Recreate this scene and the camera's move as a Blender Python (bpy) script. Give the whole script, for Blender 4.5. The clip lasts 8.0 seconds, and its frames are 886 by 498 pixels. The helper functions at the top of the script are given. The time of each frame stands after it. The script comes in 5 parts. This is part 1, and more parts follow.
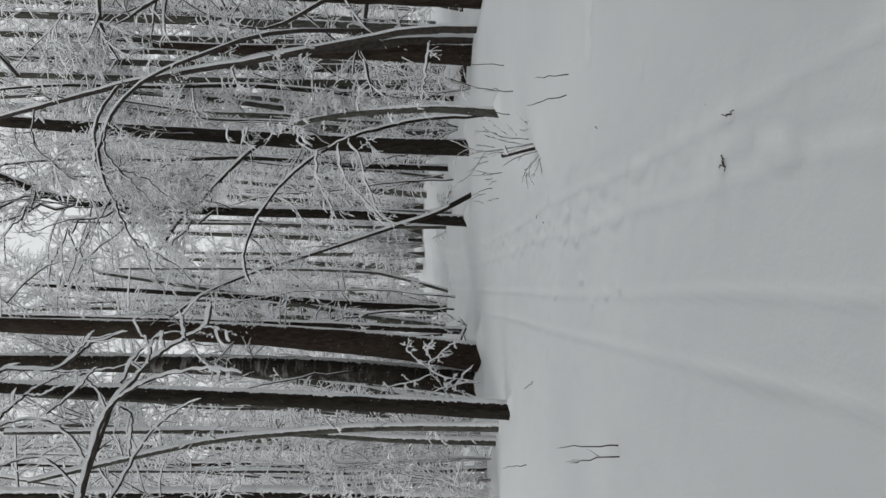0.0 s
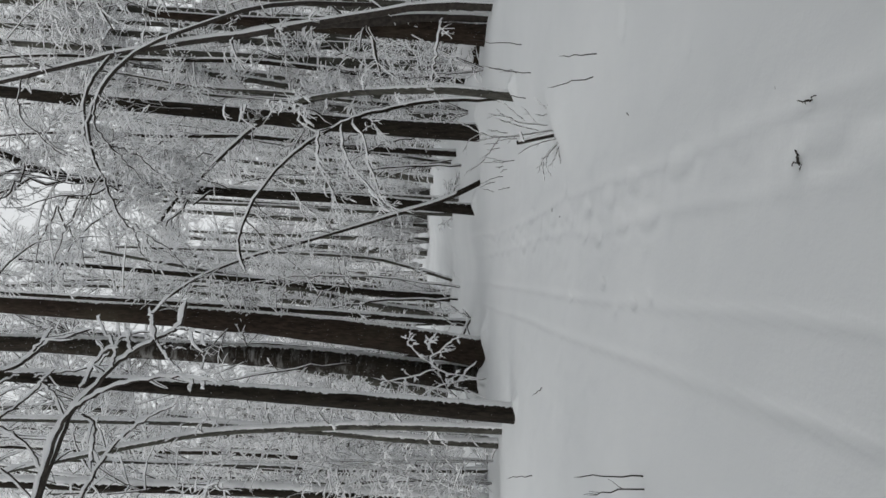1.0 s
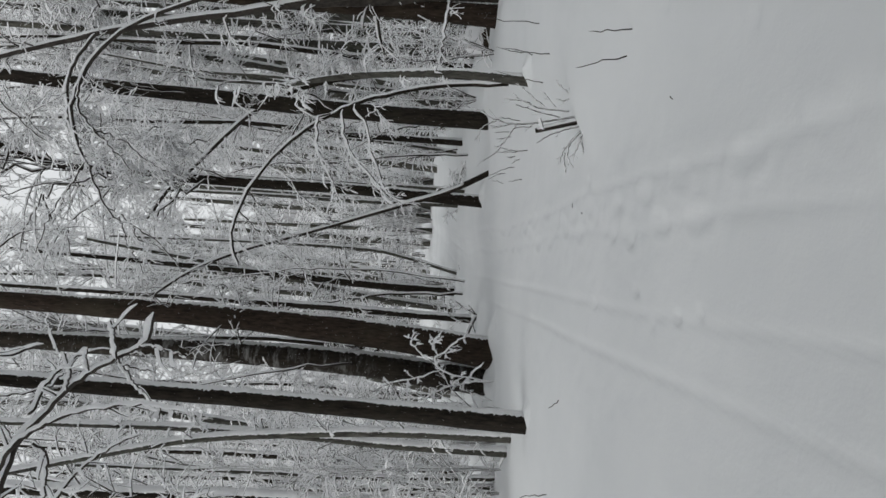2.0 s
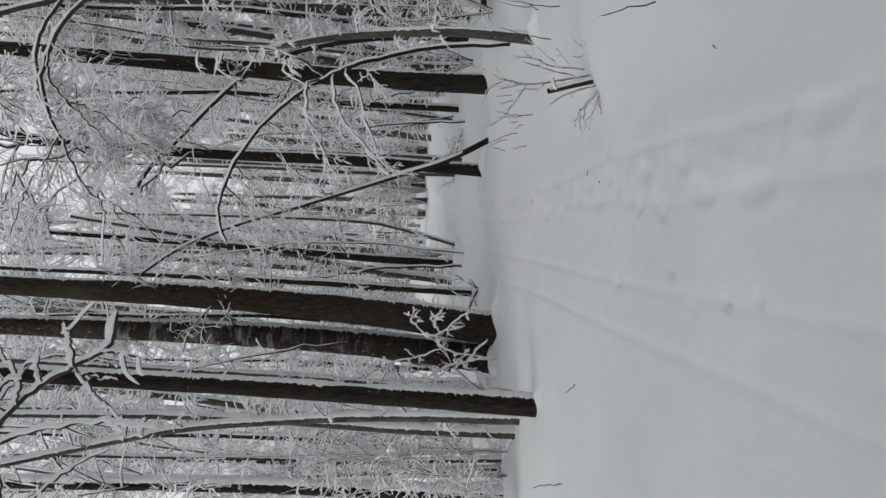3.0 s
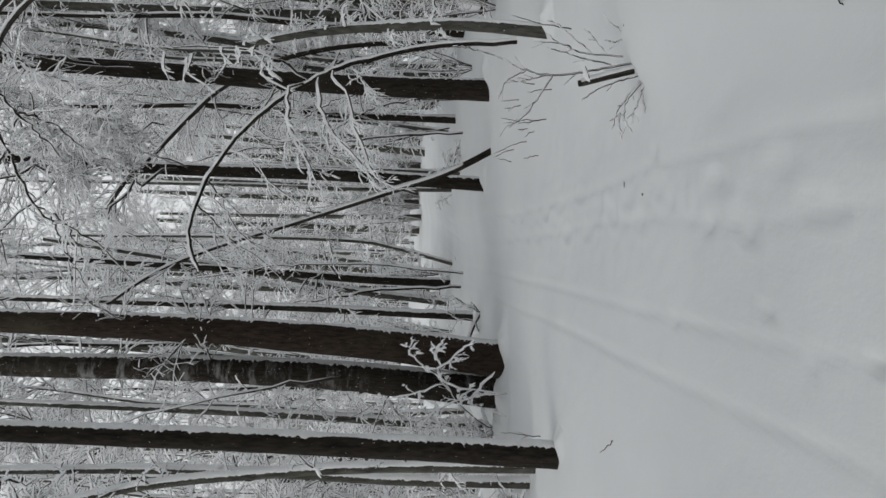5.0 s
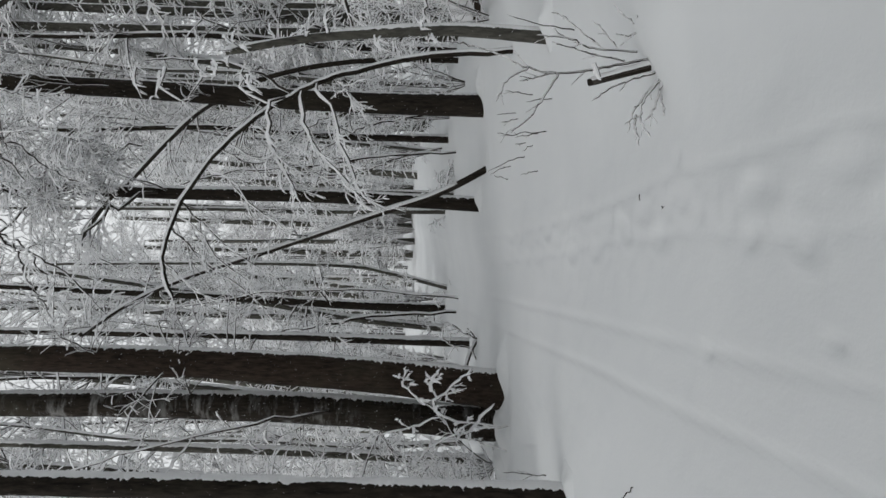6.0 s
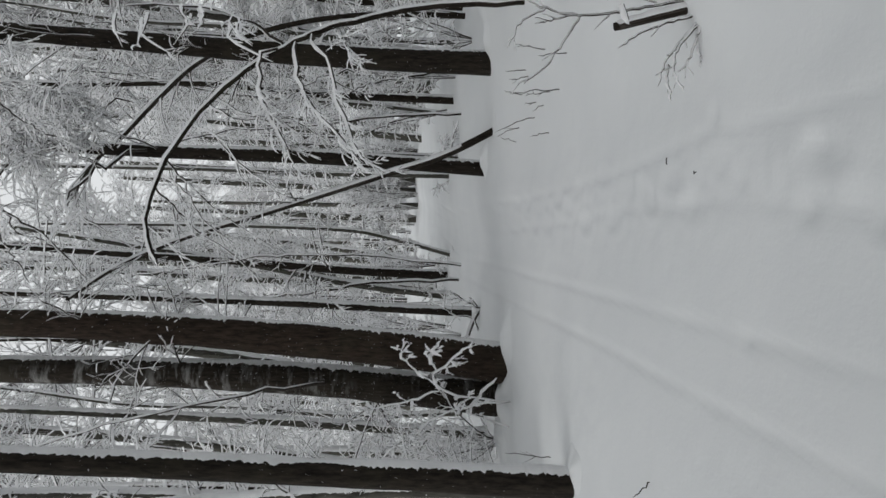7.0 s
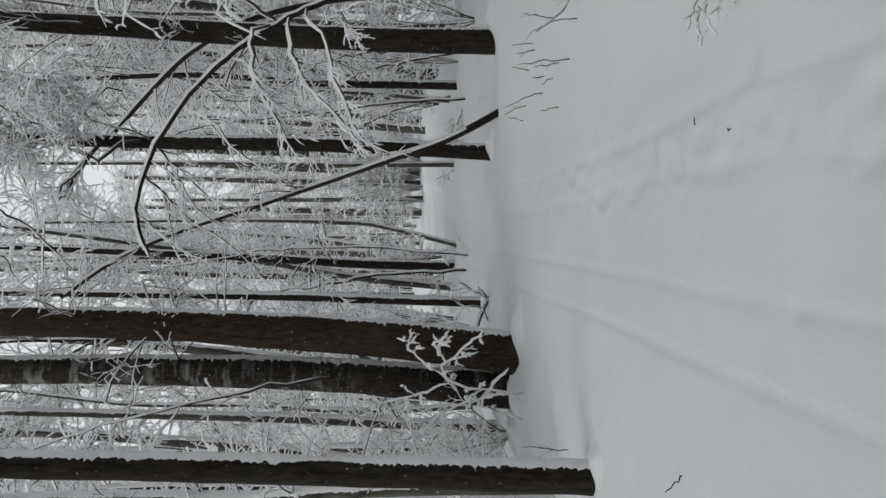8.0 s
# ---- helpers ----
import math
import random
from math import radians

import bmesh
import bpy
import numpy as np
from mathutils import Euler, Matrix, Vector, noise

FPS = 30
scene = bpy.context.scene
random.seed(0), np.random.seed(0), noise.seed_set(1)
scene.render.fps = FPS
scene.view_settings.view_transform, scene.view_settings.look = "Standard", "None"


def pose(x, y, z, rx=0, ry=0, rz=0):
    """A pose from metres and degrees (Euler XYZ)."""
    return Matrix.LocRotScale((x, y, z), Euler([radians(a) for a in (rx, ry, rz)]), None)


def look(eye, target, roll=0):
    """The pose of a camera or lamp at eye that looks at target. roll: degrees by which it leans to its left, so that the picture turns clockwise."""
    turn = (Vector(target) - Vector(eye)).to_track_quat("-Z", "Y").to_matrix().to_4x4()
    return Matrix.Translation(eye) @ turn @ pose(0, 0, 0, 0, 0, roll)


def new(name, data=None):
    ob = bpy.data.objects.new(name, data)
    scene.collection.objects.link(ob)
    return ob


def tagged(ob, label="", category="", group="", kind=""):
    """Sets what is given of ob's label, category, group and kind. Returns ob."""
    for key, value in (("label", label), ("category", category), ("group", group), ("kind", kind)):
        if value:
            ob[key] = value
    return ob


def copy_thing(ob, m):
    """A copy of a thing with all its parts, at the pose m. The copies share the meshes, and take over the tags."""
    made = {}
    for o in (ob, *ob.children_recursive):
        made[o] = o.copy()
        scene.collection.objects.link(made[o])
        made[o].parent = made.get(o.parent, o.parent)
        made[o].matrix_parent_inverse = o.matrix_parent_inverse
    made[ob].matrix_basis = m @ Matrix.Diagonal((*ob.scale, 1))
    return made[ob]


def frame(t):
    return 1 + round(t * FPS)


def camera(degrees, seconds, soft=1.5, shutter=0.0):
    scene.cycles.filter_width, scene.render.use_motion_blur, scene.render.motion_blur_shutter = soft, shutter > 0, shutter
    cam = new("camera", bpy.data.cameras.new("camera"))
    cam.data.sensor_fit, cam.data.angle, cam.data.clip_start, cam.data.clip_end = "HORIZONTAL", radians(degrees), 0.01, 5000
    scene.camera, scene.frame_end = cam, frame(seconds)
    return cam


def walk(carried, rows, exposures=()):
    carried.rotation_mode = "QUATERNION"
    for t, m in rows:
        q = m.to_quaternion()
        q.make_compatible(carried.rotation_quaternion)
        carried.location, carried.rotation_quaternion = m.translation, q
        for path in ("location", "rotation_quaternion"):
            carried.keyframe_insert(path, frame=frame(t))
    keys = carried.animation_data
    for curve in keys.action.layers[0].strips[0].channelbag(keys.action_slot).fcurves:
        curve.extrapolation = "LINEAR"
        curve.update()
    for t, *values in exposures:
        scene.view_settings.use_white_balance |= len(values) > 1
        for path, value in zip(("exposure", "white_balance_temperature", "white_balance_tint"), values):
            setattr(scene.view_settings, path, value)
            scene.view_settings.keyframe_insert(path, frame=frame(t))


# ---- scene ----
cam = camera(61.5, 8.0)
PATH = [
    (0, (0.308, 1.942, 1.604), (0.21, 3.936, 1.482), -88.4),
    (0.5, (0.359, 2.276, 1.62), (0.215, 4.267, 1.499), -87.0),
    (1, (0.357, 2.601, 1.592), (0.218, 4.593, 1.48), -86.7),
    (1.5, (0.327, 2.943, 1.609), (0.185, 4.935, 1.505), -87.4),
    (2, (0.388, 3.331, 1.621), (0.22, 5.321, 1.513), -86.2),
    (2.2, (0.368, 3.44, 1.633), (0.147, 5.424, 1.521), -85.6),
    (3.3, (0.394, 4.147, 1.691), (0.138, 6.126, 1.562), -87.9),
    (3.5, (0.399, 4.275, 1.701), (0.135, 6.253, 1.573), -88.0),
    (4, (0.382, 4.548, 1.718), (0.122, 6.527, 1.588), -87.8),
    (4.2, (0.372, 4.663, 1.717), (0.167, 6.648, 1.574), -88.2),
    (5.3, (0.317, 5.298, 1.711), (0.108, 7.281, 1.565), -88.1),
    (5.5, (0.307, 5.413, 1.71), (0.102, 7.396, 1.563), -87.8),
    (6, (0.262, 5.742, 1.666), (0.12, 7.73, 1.507), -88.8),
    (6.5, (0.242, 6.032, 1.623), (0.04, 8.016, 1.475), -88.5),
    (7, (0.237, 6.261, 1.609), (0.001, 8.242, 1.457), -88.1),
    (7.5, (0.144, 6.481, 1.598), (-0.093, 8.462, 1.454), -89.3),
    (8, (0.085, 6.644, 1.578), (-0.165, 8.624, 1.443), -89.4),
]
walk(cam, [(t, look(eye, target, roll)) for t, eye, target, roll in PATH])

# ---- world and sun: heavy overcast, soft light ----
world = bpy.data.worlds.new("overcast_sky")
scene.world = world
world.use_nodes = True
wn, wl = world.node_tree.nodes, world.node_tree.links
sky = wn.new("ShaderNodeTexSky")
sky.sky_type = "NISHITA"
sky.sun_disc = False
sky.sun_elevation = radians(23)
sky.sun_rotation = radians(217)
sky.dust_density = 6.0
sky.air_density = 1.0
grey = wn.new("ShaderNodeHueSaturation")
grey.inputs["Saturation"].default_value = 0.10
grey.inputs["Value"].default_value = 1.0
wl.new(sky.outputs["Color"], grey.inputs["Color"])
cloud = wn.new("ShaderNodeMix")
cloud.data_type = "RGBA"
cloud.inputs[0].default_value = 0.85
cloud.inputs[7].default_value = (5.55, 5.70, 5.80, 1.0)
wl.new(grey.outputs["Color"], cloud.inputs[6])
wl.new(cloud.outputs[2], wn["Background"].inputs["Color"])
wn["Background"].inputs["Strength"].default_value = 0.148
sun_data = bpy.data.lights.new("sun", "SUN")
sun_data.energy = 2.0
sun_data.angle = radians(70)
sun_data.color = (1.0, 0.98, 0.95)
sun = new("sun", sun_data)
sun.matrix_world = look((-18, -24, 13), (0, 0, 0))
scene.view_settings.exposure = -0.03
scene.cycles.max_bounces, scene.cycles.diffuse_bounces = 14, 12

# ---- materials ----


def material(name, rough=0.7):
    m = bpy.data.materials.new(name)
    m.use_nodes = True
    n, l = m.node_tree.nodes, m.node_tree.links
    b = n["Principled BSDF"]
    b.inputs["Roughness"].default_value = rough
    return m, n, l, b


def noise_node(n, l, scale, detail=4, rough=0.55, stretch=None, world_space=False):
    co = n.new("ShaderNodeTexCoord")
    src = co.outputs["Object"]
    if world_space:
        src = n.new("ShaderNodeNewGeometry").outputs["Position"]
    mp = n.new("ShaderNodeMapping")
    if stretch:
        mp.inputs["Scale"].default_value = stretch
    l.new(src, mp.inputs["Vector"])
    t = n.new("ShaderNodeTexNoise")
    t.inputs["Scale"].default_value = scale
    t.inputs["Detail"].default_value = detail
    t.inputs["Roughness"].default_value = rough
    l.new(mp.outputs["Vector"], t.inputs["Vector"])
    return t.outputs["Fac"]


def ramp(n, l, fac, stops):
    r = n.new("ShaderNodeValToRGB")
    e = r.color_ramp.elements
    e[0].position, e[0].color = stops[0][0], (*stops[0][1], 1)
    e[1].position, e[1].color = stops[-1][0], (*stops[-1][1], 1)
    for p, c in stops[1:-1]:
        x = e.new(p)
        x.color = (*c, 1)
    l.new(fac, r.inputs["Fac"])
    return r.outputs["Color"]


def bump(n, l, b, fac, strength, dist, chain=None):
    k = n.new("ShaderNodeBump")
    k.inputs["Strength"].default_value = strength
    k.inputs["Distance"].default_value = dist
    l.new(fac, k.inputs["Height"])
    if chain:
        l.new(chain, k.inputs["Normal"])
    l.new(k.outputs["Normal"], b.inputs["Normal"])
    return k.outputs["Normal"]


def mix(n, l, fac, a, c):
    x = n.new("ShaderNodeMix")
    x.data_type = "RGBA"
    l.new(fac, x.inputs["Factor"])
    for v, s in ((a, "A"), (c, "B")):
        sock = [i for i in x.inputs if i.name == s and i.type == "RGBA"][0]
        if isinstance(v, tuple):
            sock.default_value = (*v, 1)
        else:
            l.new(v, sock)
    return [o for o in x.outputs if o.type == "RGBA"][0]


def make_snow_ground():
    m, n, l, b = material("snow_ground", 0.75)
    big = noise_node(n, l, 0.5, 4, world_space=True)
    fine = noise_node(n, l, 55, 5, 0.6, world_space=True)
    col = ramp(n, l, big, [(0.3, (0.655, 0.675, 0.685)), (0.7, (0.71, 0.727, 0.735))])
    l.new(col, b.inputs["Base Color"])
    mid = noise_node(n, l, 9, 4, 0.6, world_space=True)
    k = bump(n, l, b, mid, 0.25, 0.012)
    bump(n, l, b, fine, 0.22, 0.004, k)
    b.inputs["Specular IOR Level"].default_value = 0.2
    return m


def make_snow_fluff():
    m, n, l, b = material("snow_on_wood", 0.8)
    f = noise_node(n, l, 30, 4)
    l.new(ramp(n, l, f, [(0.3, (0.94, 0.948, 0.96)), (0.7, (0.965, 0.97, 0.98))]), b.inputs["Base Color"])
    bump(n, l, b, f, 0.5, 0.01)
    b.inputs["Specular IOR Level"].default_value = 0.15
    thin = n.new("ShaderNodeBsdfTranslucent")
    thin.inputs["Color"].default_value = (0.95, 0.955, 0.97, 1)
    both = n.new("ShaderNodeMixShader")
    both.inputs["Fac"].default_value = 0.42
    l.new(b.outputs["BSDF"], both.inputs[1])
    l.new(thin.outputs["BSDF"], both.inputs[2])
    l.new(both.outputs["Shader"], n["Material Output"].inputs["Surface"])
    return m


def make_bark(name, dark, light, moss, speck=0.715, frost=0.0):
    m, n, l, b = material(name, 0.85)
    plates = noise_node(n, l, 9, 6, 0.65, (3.2, 3.2, 0.7))
    fine = noise_node(n, l, 45, 4, 0.6, (2, 2, 0.6))
    blot = noise_node(n, l, 1.3, 4)
    col = ramp(n, l, plates, [(0.34, dark), (0.72, light)])
    grn = ramp(n, l, blot, [(0.50, (0, 0, 0)), (0.75, (0.55, 0.55, 0.55))])
    col = mix(n, l, grn, col, moss)
    flecks = noise_node(n, l, 46, 3, 0.5, (1, 1, 0.8))
    mask = ramp(n, l, flecks, [(speck, (0, 0, 0)), (speck + 0.03, (0.8, 0.8, 0.8))])
    col = mix(n, l, mask, col, (0.72, 0.73, 0.75))
    if frost:
        bands = noise_node(n, l, 3.0, 5, 0.62, (1, 1, 3.2))
        where = noise_node(n, l, 0.8, 2, 0.5)
        band = ramp(n, l, bands, [(0.50, (0, 0, 0)), (0.66, (frost, frost, frost))])
        zone = ramp(n, l, where, [(0.42, (0, 0, 0)), (0.60, (1, 1, 1))])
        m2 = n.new("ShaderNodeMath")
        m2.operation = "MULTIPLY"
        l.new(band, m2.inputs[0])
        l.new(zone, m2.inputs[1])
        col = mix(n, l, m2.outputs[0], col, (0.34, 0.34, 0.33))
    l.new(col, b.inputs["Base Color"])
    k = bump(n, l, b, plates, 0.9, 0.02)
    bump(n, l, b, fine, 0.5, 0.006, k)
    b.inputs["Specular IOR Level"].default_value = 0.12
    return m


def make_twig():
    m, n, l, b = material("twig_bark", 0.8)
    f = noise_node(n, l, 14, 3)
    l.new(ramp(n, l, f, [(0.3, (0.018, 0.015, 0.013)), (0.75, (0.055, 0.047, 0.040))]), b.inputs["Base Color"])
    bump(n, l, b, f, 0.4, 0.004)
    b.inputs["Specular IOR Level"].default_value = 0.25
    return m


SNOW_GROUND = make_snow_ground()
SNOW = make_snow_fluff()
BARK = make_bark("bark_dark_wet", (0.006, 0.0048, 0.0038), (0.032, 0.026, 0.020), (0.032, 0.030, 0.020))
BARK_BROWN = make_bark("bark_brown", (0.010, 0.0068, 0.0052), (0.047, 0.034, 0.025), (0.048, 0.044, 0.030))
# grey-green bark, kept pale enough to pass for haze on the farthest trunks
BARK_GREY_HAZE = make_bark("bark_grey_green_haze", (0.028, 0.027, 0.024), (0.105, 0.102, 0.088), (0.080, 0.088, 0.062))
BARK_FROST = make_bark("bark_dark_frosted", (0.009, 0.007, 0.0055), (0.044, 0.036, 0.028), (0.046, 0.043, 0.032), 0.69, 0.6)
TWIG = make_twig()

# ---- small tools ----

def lattice(ix, iy, seed):
    h = np.sin(ix * 127.1 + iy * 311.7 + seed * 74.7) * 43758.5453
    return h - np.floor(h)


def value_noise(x, y, seed=0.0):
    """Smooth value noise in -1..1."""
    x, y = np.asarray(x, float), np.asarray(y, float)
    ix, iy = np.floor(x), np.floor(y)
    fx, fy = x - ix, y - iy
    fx, fy = fx * fx * (3 - 2 * fx), fy * fy * (3 - 2 * fy)
    a, b = lattice(ix, iy, seed), lattice(ix + 1, iy, seed)
    c, d = lattice(ix, iy + 1, seed), lattice(ix + 1, iy + 1, seed)
    return 2 * ((a + (b - a) * fx) * (1 - fy) + (c + (d - c) * fx) * fy) - 1


def smooth(a, b, v):
    t = np.clip((np.asarray(v, float) - a) / (b - a), 0, 1)
    return t * t * (3 - 2 * t)


def path_x(y):
    """The line that the snowed-in track follows through the wood."""
    y = np.asarray(y, float)
    return 0.06 - 0.105 * (np.minimum(y, 22.0) - 4.3) - 0.02 * np.maximum(y - 22.0, 0)


def ground_z(x, y):
    """Height of the snow, without footprints and ruts."""
    x, y = np.asarray(x, float), np.asarray(y, float)
    u = x - path_x(y)
    slope = 2.6 + 1.6 * smooth(10.0, 13.0, y)
    t = np.clip((u - 1.0) / (slope - 1.0), 0, 1)
    z = (0.34 + 0.04 * smooth(10.0, 13.0, y)) * t * t * (3 - 2 * t) * smooth(5.0, 12.0, y) * (1 - 0.5 * smooth(20, 40, y))
    z = z * (1 - 0.5 * smooth(4.2, 5.6, u))
    z = z + 0.14 * smooth(14, 19, y) * smooth(0.2, 1.2, u) * (1 - smooth(1.6, 2.6, u))
    z = z - 0.04 * smooth(0.4, 3.0, -u)
    z = z + 0.06 * np.exp(-((x - 1.18) / 0.42) ** 2 - ((y - 10.1) / 0.42) ** 2)
    far = smooth(8.0, 25.0, np.hypot(x, y - 8))
    z = z + 0.014 * value_noise(x * 0.55 + 3.1, y * 0.55, 1) * smooth(1.1, 2.2, np.abs(u)) + 0.25 * far * value_noise(x * 0.09, y * 0.09, 2) * smooth(3, 9, np.abs(u))
    return z


def catmull(points, steps):
    """A smooth line through a few control points."""
    p = np.array(points, float)
    p = np.vstack([2 * p[0] - p[1], p, 2 * p[-1] - p[-2]])
    out = []
    n = len(p) - 3
    for s in np.linspace(0, n, steps):
        i = min(int(s), n - 1)
        t = s - i
        a, b, c, d = p[i:i + 4]
        out.append(0.5 * (2 * b + (c - a) * t + (2 * a - 5 * b + 4 * c - d) * t * t + (3 * b - a - 3 * c + d) * t ** 3))
    return np.array(out)


def mesh_of(name, verts, quads, mat, smooth_shade=True):
    me = bpy.data.meshes.new(name)
    verts = np.asarray(verts, np.float32).reshape(-1, 3)
    quads = np.asarray(quads, np.int32).reshape(-1, 4)
    me.vertices.add(len(verts))
    me.vertices.foreach_set("co", verts.ravel())
    me.loops.add(quads.size)
    me.loops.foreach_set("vertex_index", quads.ravel())
    me.polygons.add(len(quads))
    me.polygons.foreach_set("loop_start", np.arange(0, quads.size, 4, dtype=np.int32))
    me.polygons.foreach_set("use_smooth", np.full(len(quads), smooth_shade))
    me.materials.append(mat)
    me.update(calc_edges=True)
    return me


def part(name, me, parent, label="", kind=""):
    ob = new(name, me)
    ob.parent = parent
    return tagged(ob, label=label, kind=kind)


def thing(name, label, category, group="", at=(0, 0, 0)):
    ob = new(name)
    ob.empty_display_size = 0.2
    ob.location = at
    return tagged(ob, label=label, category=category, group=group)


def unit(v):
    return v / np.maximum(np.linalg.norm(v, axis=-1, keepdims=True), 1e-9)


def frames_of(P):
    """Tangent, side and snow-catching normal along lines P (M, N, 3)."""
    T = unit(np.gradient(P, axis=1))
    up = np.array([0.35, -0.08, 0.92])
    B = up - (T @ up)[..., None] * T
    B = unit(B)
    A = np.cross(T, B)
    return T, A, B


def strip_quads(M, N, K, closed):
    """Quads of M tubes with N rings of K points."""
    i = np.arange(M)[:, None, None] * N * K
    j = np.arange(N - 1)[None, :, None] * K
    ks = K if closed else K - 1
    k = np.arange(ks)[None, None, :]
    k2 = (k + 1) % K
    return np.stack([i + j + k, i + j + k2, i + j + K + k2, i + j + K + k], -1).reshape(-1, 4)


class Wood:
    """Collects tubes of wood and the snow that lies on them, then makes two meshes."""

    def __init__(self, origin, seed):
        self.o = np.array(origin, float)
        self.rng = np.random.default_rng(seed)
        self.wv, self.wq, self.sv, self.sq = [], [], [], []
        self.wn = self.sn = 0

    def add(self, P, R, S, k=3, shell=3, bare=0.05):
        """Lines P (M, N, 3), radii R (M, N), snow thickness S (scalar)."""
        M, N, _ = P.shape
        T, A, B = frames_of(P)
        ang = np.arange(k) / k * 2 * np.pi - np.pi / 2 if k > 2 else np.array([-np.pi, -np.pi / 2, 0.0])
        V = P[:, :, None] + R[:, :, None, None] * (np.cos(ang)[None, None, :, None] * A[:, :, None] + np.sin(ang)[None, None, :, None] * B[:, :, None])
        if k > 4:
            V[:, -1] = P[:, -1, None] + 0.2 * (V[:, -1] - P[:, -1, None])
        self.wv.append((V - self.o).reshape(-1, 3))
        self.wq.append(strip_quads(M, N, len(ang), k > 2) + self.wn)
        self.wn += M * N * len(ang)
        if S <= 0:
            return
        rng = self.rng
        flat = np.clip(1.15 - np.abs(T[..., 2]) * 0.75, 0.3, 1)
        th = S * flat * (0.45 + 1.0 * rng.random((M, N))) * (rng.random((M, N)) > bare)
        if shell > 3 and N > 6:
            th = 0.25 * np.roll(th, 1, 1) + 0.5 * th + 0.25 * np.roll(th, -1, 1)
        th[:, -1] *= 0.85
        if shell > 3 and N > 8:
            th[:, 0] = 0
            th[:, 1] *= 0.5
        sa = np.linspace(0.13 * np.pi, 0.90 * np.pi, shell) if shell > 3 else np.array([0.0, np.pi / 2, np.pi])
        wide = np.abs(np.cos(sa))
        high = np.clip(np.sin(sa), 0, 1)
        rad = R[:, :, None] * 1.03 + th[:, :, None] * (0.95 * high + (0.25 if shell > 3 else 0.42) * wide)[None, None]
        V = P[:, :, None] + rad[..., None] * (np.cos(sa)[None, None, :, None] * A[:, :, None] + np.sin(sa)[None, None, :, None] * B[:, :, None])
        if shell > 3:
            V[:, -1] = P[:, -1, None] + 0.25 * (V[:, -1] - P[:, -1, None])
            V[:, -2] = P[:, -2, None] + 0.85 * (V[:, -2] - P[:, -2, None])
        self.sv.append((V - self.o).reshape(-1, 3))
        self.sq.append(strip_quads(M, N, shell, False) + self.sn)
        self.sn += M * N * shell

    def meshes(self, wood_mat):
        w = mesh_of("twigs", np.vstack(self.wv), np.vstack(self.wq), wood_mat)
        s = mesh_of("snow", np.vstack(self.sv), np.vstack(self.sq), SNOW) if self.sv else None
        return w, s


def sprout(rng, P, R, count, length, angle=55, n=5, droop=0.15, s0=0.2, s1=1.0, thin=0.5, wild=0.22, rmin=0.0022, up=0.0, flat=0.0, low=1.0):
    """Children of the lines P: count from each, at random places between s0 and s1."""
    M, N, _ = P.shape
    T = unit(np.gradient(P, axis=1))
    s = (s0 + (s1 - s0) * rng.random((M, count)) ** low) * (N - 1)
    i = np.minimum(s.astype(int), N - 2)
    f = (s - i)[..., None]
    rows = np.arange(M)[:, None]
    base = P[rows, i] * (1 - f) + P[rows, i + 1] * f
    tan = T[rows, i]
    rad = R[rows, i] * (1 - f[..., 0]) + R[rows, i + 1] * f[..., 0]
    side = rng.normal(size=(M, count, 3))
    side[..., 2] *= 1 - flat
    side = unit(side - (side * tan).sum(-1, keepdims=True) * tan)
    a = np.radians(rng.normal(angle, angle * 0.25, (M, count)))[..., None]
    d = np.cos(a) * tan + np.sin(a) * side
    d[..., 2] += up
    d = unit(d)
    rest = 1.0 - 0.45 * (s / (N - 1))
    L = length * rng.uniform(0.5, 1.25, (M, count)) * rest
    d, base, L, rad = d.reshape(-1, 3), base.reshape(-1, 3), L.ravel(), rad.ravel()
    K = len(d)
    step = rng.normal(size=(K, n - 1, 3)) * wild
    step = np.cumsum(step, axis=1) * 0.6 + d[:, None]
    step[..., 2] -= droop * np.linspace(0, 1.6, n - 1)[None]
    step = unit(step) * (L / (n - 1))[:, None, None]
    Q = np.concatenate([base[:, None], base[:, None] + np.cumsum(step, axis=1)], axis=1)
    r0 = np.maximum(rad * thin, rmin)
    Q2 = np.maximum(r0[:, None] * np.linspace(1, 0.35, n)[None], rmin * 0.7)
    return Q, Q2


def line(points, r0, r1, steps=14, wobble=0.0, seed=1):
    p = catmull(points, steps)
    if wobble:
        g = np.random.default_rng(seed)
        p[1:-1] += g.normal(size=p[1:-1].shape) * wobble
    return p[None], np.linspace(r0, r1, steps)[None]


